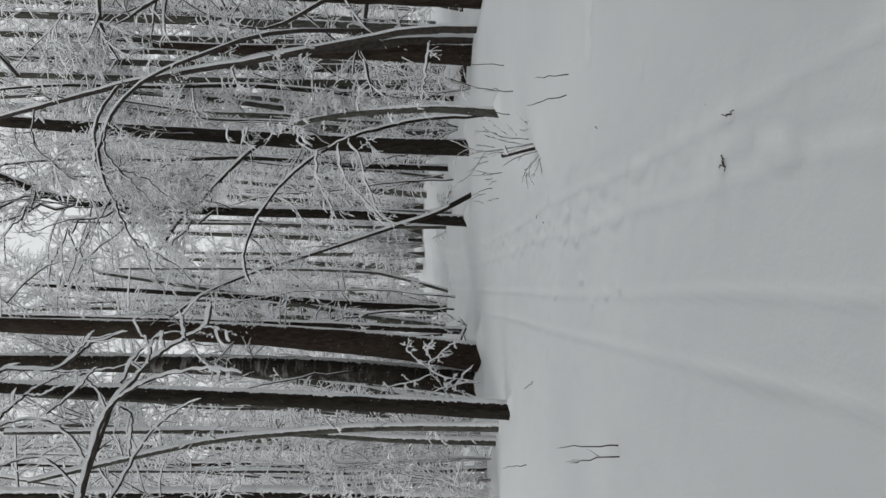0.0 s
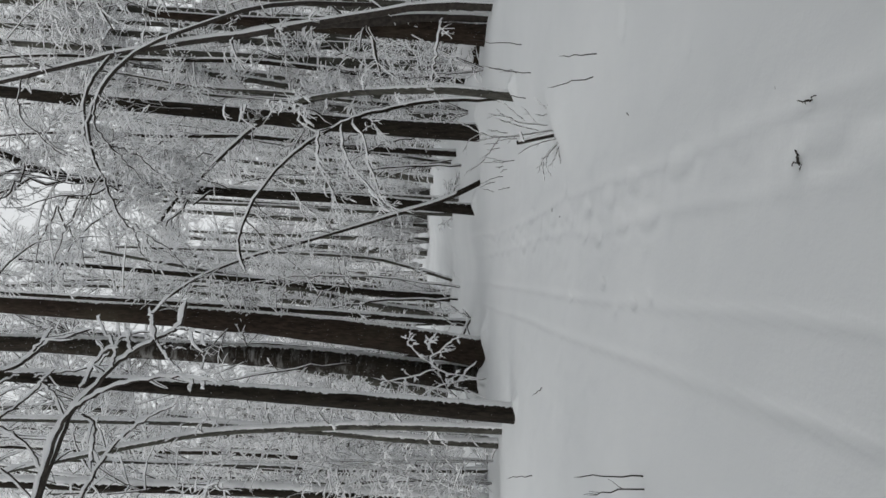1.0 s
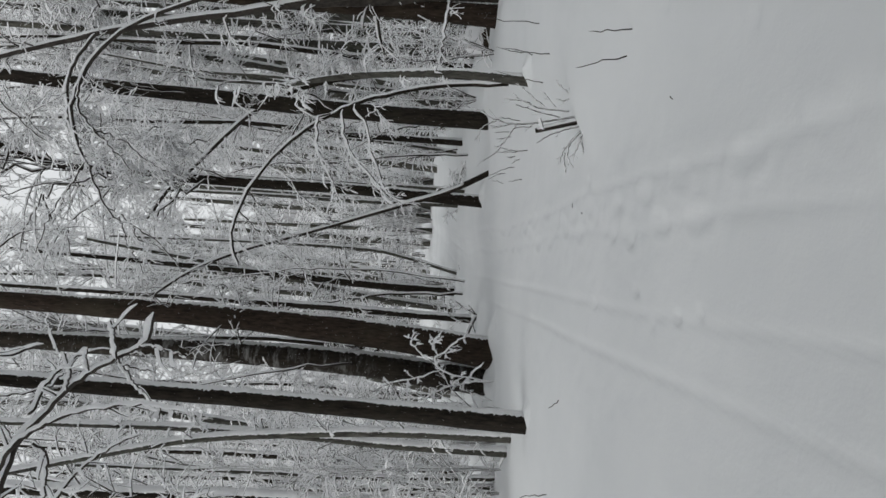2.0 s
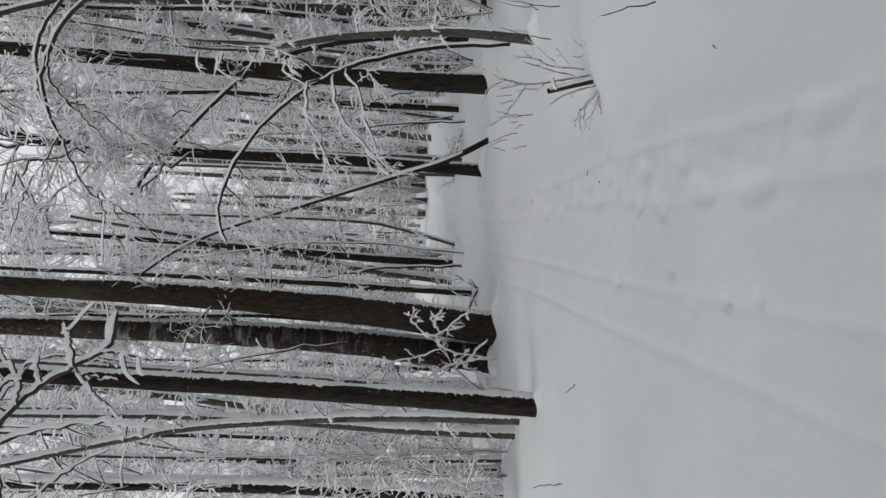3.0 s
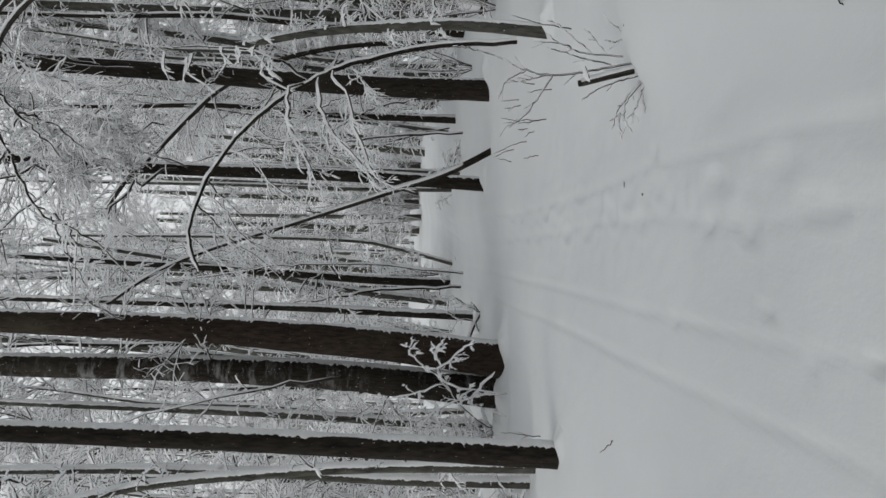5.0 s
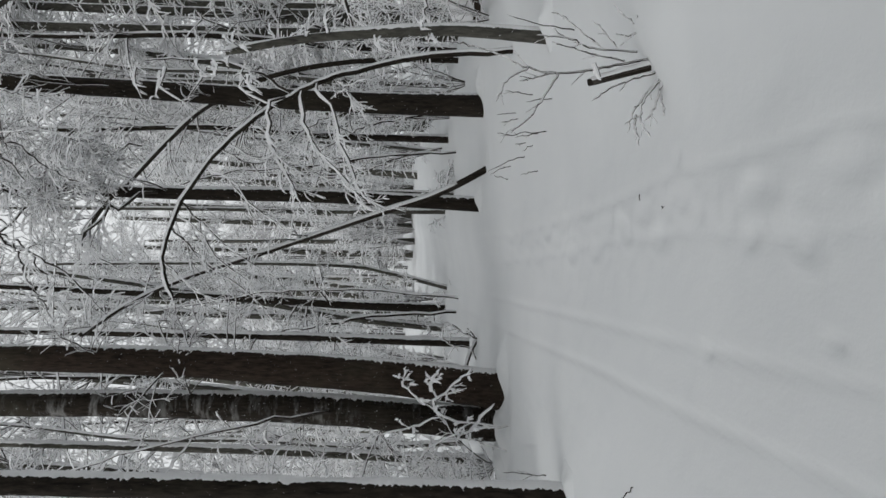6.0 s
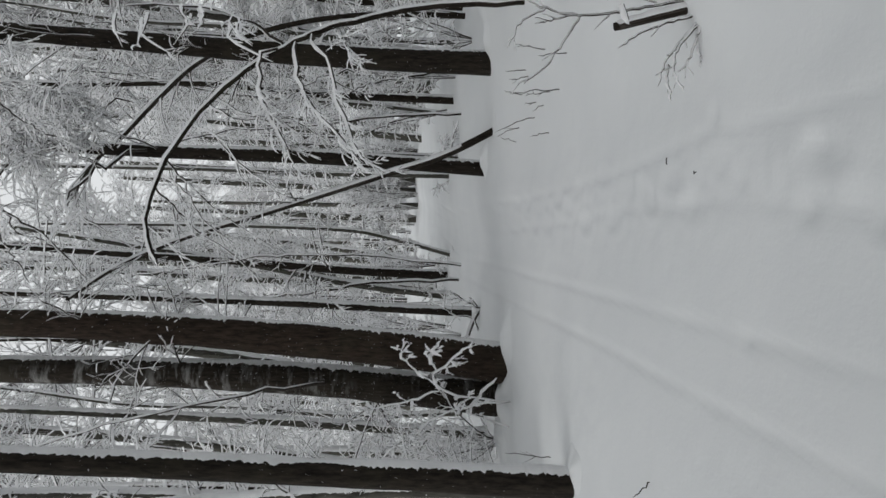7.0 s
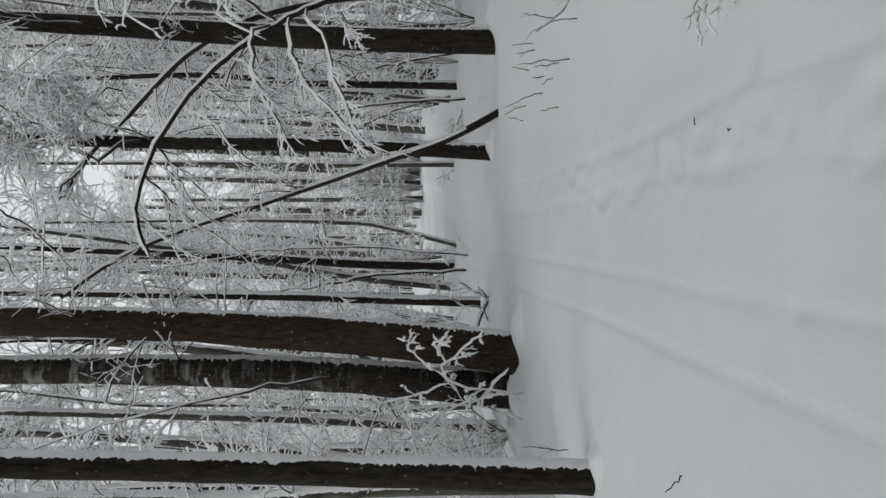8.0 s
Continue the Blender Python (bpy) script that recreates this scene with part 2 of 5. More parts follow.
def trunk_mesh(points, r0, r1, base_z, mat, rings=120, sides=18, flare=0.12, seed=1, knobs=0.05):
    """A trunk through a few points, with uneven bark and a root flare. Returns mesh, line and radii."""
    p = catmull(points, rings)
    h = np.concatenate([[0], np.cumsum(np.linalg.norm(np.diff(p, axis=0), axis=1))])
    r = r0 + (r1 - r0) * (h / h[-1]) ** 0.9
    r = r * (1 + flare * np.exp(-np.maximum(h - 0.15, 0) / 0.22))
    T, A, B = frames_of(p[None])
    ex = np.array([1.0, 0, 0]) - T[0] * T[0][:, :1]
    ex = unit(ex)
    ey = np.cross(T[0], ex)
    a = np.arange(sides) / sides * 2 * np.pi
    H, AA = np.meshgrid(h, a, indexing="ij")
    lobes = 1 + flare * 0.5 * np.exp(-H / 0.3) * np.cos(AA * 5 + seed)
    rough = 1 + knobs * value_noise(AA * 2.2 + seed, H * 2.0, seed) + 0.03 * value_noise(AA * 5, H * 5, seed + 3)
    rough[:, -1] = rough[:, 0] * 0.5 + rough[:, -1] * 0.5
    rad = r[:, None] * lobes * rough
    V = p[:, None] + rad[..., None] * (np.cos(AA)[..., None] * ex[:, None] + np.sin(AA)[..., None] * ey[:, None])
    V[-1] = p[-1] + 0.02 * (V[-1] - p[-1])
    V[-2] = p[-1] + (V[-2] - p[-2]) * 0.9
    o = np.array(points[0], float)
    me = mesh_of("trunk", (V - o).reshape(-1, 3), strip_quads(1, rings, sides, True), mat)
    return me, p, r, (ex, ey, o)


def wind_snow_mesh(p, r, axes, seed, width=34, thick=0.03, step=0.016, centre=-4, teeth=9, start=0.0, flare=0.0):
    """The ragged ridge of snow that the wind has driven on to one side of a trunk."""
    ex, ey, o = axes
    h = np.concatenate([[0], np.cumsum(np.linalg.norm(np.diff(p, axis=0), axis=1))])
    hs = np.arange(start, h[-1], step)
    ip = lambda v: np.stack([np.interp(hs, h, v[:, c]) for c in range(v.shape[1])], -1)  # noqa: E731
    P, X, Y = ip(p), ip(ex), ip(ey)
    R = np.interp(hs, h, r)
    g = np.random.default_rng(seed)
    K = 7
    low = width + 5 * value_noise(hs * 1.1, 0 * hs, seed) + 0.5 * teeth * value_noise(hs * 19, 0 * hs + 5, seed + 1) + 1.6 * teeth * np.maximum(value_noise(hs * 37, 0 * hs + 6, seed + 2), 0) ** 1.5 + 3 * g.normal(size=len(hs))
    gap = smooth(-0.95, -0.6, value_noise(hs * 0.8, 0 * hs + 2, seed + 7))
    low = np.clip(low * (0.35 + 0.65 * gap), 6, 100)
    high = np.clip(width + 25 + 10 * value_noise(hs * 3, 0 * hs + 9, seed + 4), 10, 110)
    t = np.linspace(0, 1, K)
    ang = np.radians(centre + (-low[:, None] * (1 - t) + high[:, None] * t))
    tk = thick * (0.85 + 0.15 * value_noise(hs * 5, 0 * hs + 3, seed + 2) + 0.2 * g.random(len(hs))) * (0.3 + 0.7 * gap)
    prof = np.sin(np.pi * np.clip(t * 0.98 + 0.01, 0, 1)) ** 0.6
    rad = R[:, None] * 0.985 + tk[:, None] * prof[None]
    V = P[:, None] + rad[..., None] * (np.cos(ang)[..., None] * X[:, None] + np.sin(ang)[..., None] * Y[:, None])
    return mesh_of("wind_snow", (V - o).reshape(-1, 3), strip_quads(1, len(hs), K, False), SNOW)

# ---- ground: one sheet of snow to the horizon ----


def graded(start, fine_to, step, end, growth):
    v = [start]
    while v[-1] < fine_to:
        v.append(v[-1] + step)
    while v[-1] < end:
        step *= growth
        v.append(v[-1] + step)
    return v


def build_ground():
    right = graded(0.0, 2.0, 0.032, 900.0, 1.09)
    xs = np.array([-v for v in right[:0:-1]] + right) - 0.1
    back = graded(0.0, 0.2, 0.1, 300.0, 1.35)
    ys = np.concatenate([[3.2 - v for v in back[:0:-1]], graded(3.2, 12.5, 0.034, 1500.0, 1.045)])
    X, Y = np.meshgrid(xs, ys)
    Z = ground_z(X, Y)
    U = X - path_x(Y)
    near = 1 - smooth(22, 40, np.hypot(X, Y))
    groove = lambda off, w, wander, seed: np.exp(-((U - off - wander * value_noise(Y * 0.7, 0 * Y, seed)) / w) ** 2)  # noqa: E731
    lumps = 1 + 0.45 * value_noise(Y * 2.3, X * 2, 11)
    Z -= near * 0.010 * groove(0.0, 0.028, 0.025, 21) * lumps
    Z -= near * 0.011 * groove(-0.385, 0.028, 0.02, 22) * lumps
    Z -= near * 0.008 * groove(0.92, 0.036, 0.05, 23) * lumps
    Z -= near * 0.007 * groove(0.56, 0.040, 0.06, 24) * lumps
    Z += near * 0.004 * groove(1.06, 0.10, 0.04, 25)
    rng = np.random.default_rng(5)
    y = 3.3
    side = 1
    while y < 17:
        cx, cy = path_x(y) + 0.70 + side * 0.10 + rng.normal() * 0.05, y + rng.normal() * 0.06
        a = rng.normal() * 0.2 - 0.1
        dx, dy = X - cx, Y - cy
        du, dv = dx * np.cos(a) + dy * np.sin(a), -dx * np.sin(a) + dy * np.cos(a)
        q = np.sqrt((du / 0.075) ** 2 + (dv / 0.16) ** 2)
        deep = rng.uniform(0.004, 0.016)
        Z -= deep * (1 - smooth(0.2, 1.4, q)) - 0.35 * deep * np.exp(-((q - 1.45) / 0.3) ** 2)
        side = -side
        y += rng.uniform(0.30, 0.42)
    # small pits where lumps have dropped from the branches
    for cx, cy, du, dv, deep in ((-0.28, 7.55, 0.024, 0.05, 0.034), (-0.20, 7.24, 0.024, 0.04, 0.026), (-0.24, 8.34, 0.024, 0.06, 0.036), (0.08, 8.58, 0.03, 0.06, 0.020), (0.10, 9.03, 0.05, 0.07, 0.020), (0.36, 8.98, 0.05, 0.10, 0.022), (-0.40, 7.97, 0.02, 0.05, 0.018), (0.60, 5.60, 0.05, 0.06, 0.030), (0.82, 5.56, 0.04, 0.05, 0.02), (2.0, 7.95, 0.09, 0.06, 0.030), (1.74, 7.98, 0.07, 0.05, 0.024), (1.62, 8.02, 0.05, 0.05, 0.018), (1.30, 6.9, 0.06, 0.05, 0.014), (0.52, 9.9, 0.05, 0.06, 0.018), (0.20, 9.6, 0.06, 0.08, 0.016), (-0.50, 9.4, 0.03, 0.05, 0.022)):
        q = ((X - cx) / du) ** 2 + ((Y - cy) / dv) ** 2
        Z -= deep * np.exp(-q)
    trail = np.exp(-((U - 0.72) / 0.28) ** 2) * near
    Z += trail * (0.005 * value_noise(X * 5, Y * 4, 31) + 0.0035 * value_noise(X * 12, Y * 10, 32))
    Z += near * (0.006 * value_noise(X * 2.3, Y * 1.7, 33) + 0.003 * value_noise(X * 7, Y * 6, 34))
    ny, nx = X.shape
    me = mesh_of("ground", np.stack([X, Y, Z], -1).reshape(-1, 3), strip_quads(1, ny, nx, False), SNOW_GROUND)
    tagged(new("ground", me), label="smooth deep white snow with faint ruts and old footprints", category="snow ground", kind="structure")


build_ground()


def distance():
    """A backdrop for the rim of the forest, far beyond the last trees, its haze painted and glowing."""
    m, n, l, b = material("glowing_haze", 1.0)
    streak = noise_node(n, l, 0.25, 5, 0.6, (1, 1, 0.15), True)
    # streaked pale greys plus a faint emission stand in for the haze
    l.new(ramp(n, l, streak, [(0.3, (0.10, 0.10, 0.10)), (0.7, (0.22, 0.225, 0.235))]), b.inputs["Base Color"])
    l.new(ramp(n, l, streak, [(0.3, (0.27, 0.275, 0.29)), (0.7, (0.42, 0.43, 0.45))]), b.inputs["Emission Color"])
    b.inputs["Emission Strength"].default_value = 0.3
    a = np.radians(np.linspace(40, 140, 120))
    top = 62 + 6 * value_noise(a * 40, 0 * a, 3)
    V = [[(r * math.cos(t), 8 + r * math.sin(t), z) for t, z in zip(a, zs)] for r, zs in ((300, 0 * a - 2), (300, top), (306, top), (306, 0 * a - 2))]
    tagged(new("backdrop", mesh_of("backdrop", V, strip_quads(1, 4, len(a), False), m)), label="pale glowing backdrop with painted haze for the distant snowy forest", category="forest", kind="structure")


distance()


def gz(x, y):
    return float(ground_z(x, y))


# ---- trees with trunks of their own ----


def crown(w, p, r, limbs, s0, s1, length, levels=((5, 0.75), (5, 0.36)), snow=0.02, angle=60, up=0.15, droop=0.2, thin=0.18, rmin=0.004, fine=4):
    """Limbs out of a trunk line and two orders of twigs, white above and dark below."""
    rng = w.rng
    dense = limbs > 20
    P, R = sprout(rng, p[None], r[None], limbs, length, angle, 7, droop, s0, s1, thin, 0.16, rmin * 2.6, up, 0.0, 1.5 if dense else 1.0)
    w.add(P, R, snow * (0.6 if dense else 1.0), 4, 3 if dense else 5, 0.05)
    for k, (count, long) in enumerate(levels):
        last = k == len(levels) - 1
        n = (3 if dense else fine) if last else (4 if dense else 5)
        P, R = sprout(rng, P, R, count, long, 50, n, droop * (1.4 if last else 1.2), 0.12, 1.0, 0.6, 0.26 if last else 0.24, rmin)
        w.add(P, R, snow * (0.5 if dense else 0.8), 2 if last and dense else 3, 3 if dense else 5, 0.12)


def dark_spray(w, p, r, count, s0, s1, length, thick=0.013, kids=6, fork=5):
    """Long crooked branches that show their wet dark undersides, with thin snow on top."""
    rng = w.rng
    P, R = sprout(rng, p[None], r[None], count, length, 55, 12, 0.08, s0, s1, 0.0, 0.20, thick, 0.15)
    w.add(P, R, 0.016, 5, 5, 0.02)
    P, R = sprout(rng, P, R, kids, length * 0.42, 45, 7, 0.12, 0.15, 1.0, 0.6, 0.20, 0.0055)
    w.add(P, R, 0.012, 4, 5, 0.05)
    P, R = sprout(rng, P, R, fork, length * 0.16, 45, 4, 0.2, 0.15, 1.0, 0.7, 0.20, 0.0045)
    w.add(P, R, 0.012, 3, 3, 0.05)


def finish(owner, w, mat=None, snow_label="fluffy snow lying along the twigs"):
    if not w.wv:
        return
    a, b = w.meshes(mat or TWIG)
    part("crown", a, owner, kind="stuff")
    if b:
        part("crown_snow", b, owner, snow_label, kind="stuff")


def bough(owner, w, pts, r0, r1, snow, steps, wobble, seed, sides=8):
    """One bough of a tree as a part, with its snow as a part of it. Returns its line and radii."""
    one = Wood(w.o, seed)
    P, R = line(pts, r0, r1, steps, wobble, seed)
    one.add(P, R, snow, sides, 7, 0.0)
    a, b = one.meshes(TWIG)
    ob = part("bough", a, owner)
    part("bough_snow", b, ob, "smooth thick snow along the bough")
    return P, R


def drift(owner, base, x, y, w, hgt):
    """A soft uneven heap of snow blown against the foot of a trunk."""
    rings, sides = 18, 40
    a = np.arange(sides) / sides * 2 * np.pi
    V = []
    for k in range(rings):
        q = 2.9 * w * k / (rings - 1)
        d = q * (1 + 0.12 * np.sin(2 * a + x * 9) + 0.07 * np.sin(5 * a + y))
        X, Yy = x + d * np.cos(a), y + d * np.sin(a)
        lumps = 1 + 0.22 * value_noise(X * 7, Yy * 7, 41) + 0.10 * value_noise(X * 19, Yy * 19, 42)
        Z = ground_z(X, Yy) + 0.85 * hgt * np.exp(-(q / (1.2 * w)) ** 2) * lumps - 0.008 - 0.05 * smooth(0.6, 1.0, k / (rings - 1))
        V.append(np.stack([X, Yy, Z], -1) - np.array(base))
    part("snow_drift", mesh_of("snow_drift", V, strip_quads(1, rings, sides, True), SNOW_GROUND), owner, "soft snow blown against the foot")


def big_tree(label, pts, r0, r1, mat, seed, width=34, thick=0.03, limbs=10, s0=0.45, length=2.6, rings=150, sides=20, extra=None, centre=-4, levels=((4, 0.9), (4, 0.45)), flare=0.12, heaps=(), step=0.016):
    base = pts[0]
    pts = [(base[0], base[1], base[2] - 0.3)] + pts
    owner = thing("tree", label, "tree", at=base)
    me, p, r, axes = trunk_mesh(pts, r0, r1, base[2], mat, rings, sides, flare, seed)
    axes = (axes[0], axes[1], np.array(base))
    me.transform(Matrix.Translation((0, 0, -0.3)))
    part("trunk", me, owner)
    part("wind_snow", wind_snow_mesh(p, r, axes, seed, width, thick, step, centre), owner, "ragged ridge of snow driven on to the bark")
    w = Wood(base, seed)
    if limbs:
        crown(w, p, r, limbs, s0, 0.98, length, levels, 0.032)
    if extra:
        extra(w, p, r, owner)
    finish(owner, w)
    for dx, dy, size, hgt in heaps:
        drift(owner, base, base[0] + dx, base[1] + dy, size, hgt)
    return owner


def old_extra(w, p, r, owner):
    dark_spray(w, p, r, 5, 0.42, 0.62, 2.0)


def pair_extra(w, p, r, owner):
    dark_spray(w, p, r, 5, 0.35, 0.62, 1.8)
    P, R = bough(owner, w, [(-2.75, 15.9, 2.3), (-2.72, 15.4, 3.1), (-2.9, 15.2, 4.1), (-3.15, 15.2, 5.1), (-3.5, 15.2, 6.0)], 0.022, 0.008, 0.03, 18, 0.01, 3)
    P, R = sprout(w.rng, P, R, 9, 0.6, 50, 6, 0.3, 0.15, 1, 0.45, 0.3)
    w.add(P, R, 0.026, 4, 3)
    P, R = sprout(w.rng, P, R, 4, 0.25, 50, 4, 0.4, 0.2, 1, 0.6, 0.4)
    w.add(P, R, 0.02, 2, 3)


big_tree("thick dark trunk of the twin old trees beside the path", [(-2.42, 15.8, -0.12), (-2.30, 15.8, 0.85), (-2.15, 15.8, 2.6), (-2.04, 15.8, 4.7), (-2.0, 15.8, 6.7), (-1.98, 15.85, 8.7), (-1.9, 16.0, 14.5)], 0.27, 0.06, BARK_BROWN, 11, 12, 0.024, 14, 0.88, 3.2, extra=old_extra, heaps=((0.40, -0.16, 0.22, 0.14), (-0.36, -0.30, 0.22, 0.04)))
big_tree("thick curved trunk with a white snow ridge beside its twin", [(-2.98, 16.05, -0.12), (-2.90, 16.05, 0.75), (-2.76, 16.05, 2.5), (-2.70, 16.05, 4.6), (-2.70, 16.05, 6.6), (-2.72, 16.1, 8.7), (-2.9, 16.3, 14.0)], 0.245, 0.08, BARK_FROST, 12, 12, 0.036, 14, 0.88, 3.2, extra=pair_extra, heaps=((0.10, -0.40, 0.30, 0.14), (-0.38, -0.28, 0.24, 0.14)))
big_tree("slim straight dark trunk with snow along one side", [(-2.45, 12.2, -0.10), (-2.39, 12.2, 1.5), (-2.33, 12.2, 3.3), (-2.28, 12.2, 5.2), (-2.22, 12.2, 7.2), (-2.1, 12.2, 12.0)], 0.125, 0.05, BARK, 13, 22, 0.036, 10, 0.86, 2.4, heaps=((0.15, -0.04, 0.13, 0.06),))
big_tree("straight dark wet trunk on the low bank", [(1.63, 17.0, 0.1), (1.61, 17.0, 1.45), (1.62, 17.0, 2.93), (1.68, 17.0, 5.16), (1.74, 17.0, 7.4), (1.83, 17.0, 9.75), (2.1, 17.1, 15.5)], 0.172, 0.07, BARK, 14, 14, 0.024, 12, 0.86, 2.8, extra=old_extra, heaps=((0.27, -0.06, 0.18, 0.08),))


def frosted(w, length, *pts):
    """A drooping limb lost in a cloud of fine twigs, all white with rime."""
    rng = w.rng
    P, R = line(pts, 0.014, 0.006, 18, 0.02, 5)
    w.add(P, R, 0.024, 5, 5, 0.0)
    P, R = sprout(rng, P, R, 24, length, 60, 6, 0.25, 0.15, 1.0, 0.5, 0.22, 0.005)
    w.add(P, R, 0.020, 3, 5, 0.03)
    P, R = sprout(rng, P, R, 9, length * 0.45, 50, 4, 0.25, 0.1, 1.0, 0.6, 0.25, 0.0035)
    w.add(P, R, 0.018, 2, 3, 0.02)
    P, R = sprout(rng, P, R, 3, length * 0.2, 45, 3, 0.2, 0.2, 1.0, 0.7, 0.25, 0.003)
    w.add(P, R, 0.015, 2, 3, 0.02)


def mid_extra(w, p, r, owner):
    frosted(w, 0.75, (0.28, 17.8, 7.6), (0.6, 17.0, 7.5), (0.9, 16.3, 7.0), (1.0, 16.0, 6.2), (0.85, 15.9, 5.5))
    frosted(w, 0.65, (0.25, 17.8, 7.0), (0.45, 16.9, 6.8), (0.62, 16.3, 6.2), (0.55, 16.1, 5.4))
    frosted(w, 0.80, (0.35, 17.8, 8.3), (0.9, 17.0, 8.4), (1.25, 16.4, 7.9), (1.35, 16.2, 7.1))
    frosted(w, 0.70, (0.22, 17.8, 6.6), (0.1, 17.0, 6.6), (0.15, 16.5, 6.2), (0.3, 16.3, 5.6))
    dark_spray(w, p, r, 13, 0.30, 0.80, 2.6)

    def reach(r0, snow, *pts):
        P, R = bough(owner, w, pts, r0 if snow > 0.02 else r0 * 1.5, 0.007, snow, 14, 0.03, 3)
        P, R = sprout(w.rng, P, R, 12 if snow > 0.02 else 4, 1.1, 55, 7, 0.45, 0.15, 1, 0.45, 0.35)
        w.add(P, R, 0.028, 4, 3)
        P, R = sprout(w.rng, P, R, 7, 0.42, 55, 4, 0.5, 0.1, 1, 0.6, 0.5)
        w.add(P, R, 0.024, 2, 3)

    reach(0.035, 0.035, (0.26, 17.8, 7.8), (0.1, 17.6, 9.0), (-0.5, 17.4, 10.2), (-1.3, 17.2, 11.2))
    reach(0.018, 0.035, (0.21, 17.8, 6.4), (-0.2, 17.6, 7.2), (-0.9, 17.5, 7.9), (-1.6, 17.3, 8.2))
    reach(0.016, 0.035, (0.24, 17.8, 7.2), (0.7, 17.6, 7.6), (1.3, 17.4, 7.6), (1.9, 17.2, 7.2))
    reach(0.022, 0.035, (0.20, 17.7, 5.2), (0.0, 17.4, 5.65), (-0.2, 17.2, 5.87), (-0.55, 17.1, 6.12), (-0.72, 17.0, 5.85), (-0.98, 17.0, 5.5))
    reach(0.012, 0.035, (0.9, 17.6, 5.4), (0.75, 17.4, 6.0), (0.45, 17.3, 6.45), (0.1, 17.2, 6.75))
    reach(0.012, 0.035, (1.1, 17.6, 6.2), (0.85, 17.4, 6.8), (0.50, 17.3, 7.15), (0.1, 17.2, 7.3))
    reach(0.016, 0.010, (0.20, 17.6, 6.8), (0.12, 16.9, 6.95), (-0.04, 16.6, 7.6), (-0.16, 16.5, 8.16), (-0.38, 16.5, 8.61))
    reach(0.013, 0.010, (-0.04, 16.6, 7.6), (-0.36, 16.5, 7.91), (-0.83, 16.5, 8.11), (-1.26, 16.5, 8.21))
    reach(0.012, 0.008, (-0.25, 16.5, 7.85), (-0.72, 16.5, 7.65), (-0.92, 16.5, 7.39), (-1.34, 16.5, 7.34))
    reach(0.022, 0.040, (0.35, 17.7, 8.6), (0.2, 17.0, 9.3), (-0.6, 16.6, 9.6), (-1.65, 16.5, 9.11), (-1.21, 16.5, 8.56), (-0.89, 16.5, 8.11), (-0.80, 16.5, 7.60), (-0.75, 16.5, 6.88))
    reach(0.015, 0.010, (0.68, 17.2, 8.64), (0.03, 16.7, 8.77), (-0.34, 16.5, 8.97), (-0.96, 16.5, 8.99))
    reach(0.010, 0.008, (1.6, 17.0, 8.82), (1.18, 16.6, 8.37), (0.76, 16.5, 7.86), (0.54, 16.5, 7.46), (0.34, 16.5, 7.10))


big_tree("slender forked tree at the bend of the path", [(0.13, 17.8, 0.05), (0.17, 17.8, 1.5), (0.20, 17.8, 3.0), (0.19, 17.8, 5.4), (0.22, 17.8, 6.9), (0.30, 17.8, 8.3), (0.62, 17.8, 9.4), (1.2, 17.8, 11.0), (1.5, 17.9, 13.0)], 0.115, 0.06, BARK, 15, 25, 0.025, 12, 0.62, 2.6, extra=mid_extra, levels=((6, 1.1), (5, 0.5)), heaps=((0.16, -0.15, 0.15, 0.12),))

# twin thin stems that lean apart
big_tree("thin bowed stem coated with snow", [(-2.99, 13.2, -0.1), (-3.0, 13.2, 1.5), (-3.06, 13.2, 2.6), (-3.21, 13.2, 4.1), (-3.42, 13.2, 5.1), (-3.9, 13.2, 7.0)], 0.062, 0.030, BARK_GREY_HAZE, 16, 50, 0.045, 14, 0.2, 0.45, 110, 12, levels=((3, 0.3), (3, 0.15)))
big_tree("thin snow-coated stem close beside a bowed one", [(-3.30, 13.5, -0.1), (-3.28, 13.5, 1.5), (-3.22, 13.5, 2.8), (-3.18, 13.5, 4.4), (-3.25, 13.5, 7.5)], 0.060, 0.03, BARK_GREY_HAZE, 17, 50, 0.040, 12, 0.2, 0.45, 110, 12, levels=((3, 0.3), (3, 0.15)))

# broken stem on the bank


def snag_extra(w, p, r, owner):
    P, R = sprout(w.rng, p[None], r[None], 16, 0.38, 60, 6, 0.3, 0.55, 1, 0.10, 0.3, 0.004)
    w.add(P, R, 0.028, 4, 5, 0.03)
    P, R = sprout(w.rng, P, R, 4, 0.15, 50, 4, 0.4, 0.2, 1, 0.7)
    w.add(P, R, 0.022, 3, 5, 0.03)


big_tree("broken grey stem without a top", [(1.76, 12.7, 0.22), (1.78, 12.7, 0.8), (1.77, 12.7, 1.3), (1.66, 12.7, 2.35), (1.50, 12.7, 3.12)], 0.066, 0.030, BARK_GREY_HAZE, 18, 42, 0.030, 0, extra=snag_extra, rings=60, sides=14, heaps=((0.10, -0.14, 0.15, 0.11),))


# ---- arched sapling hanging over the path ----


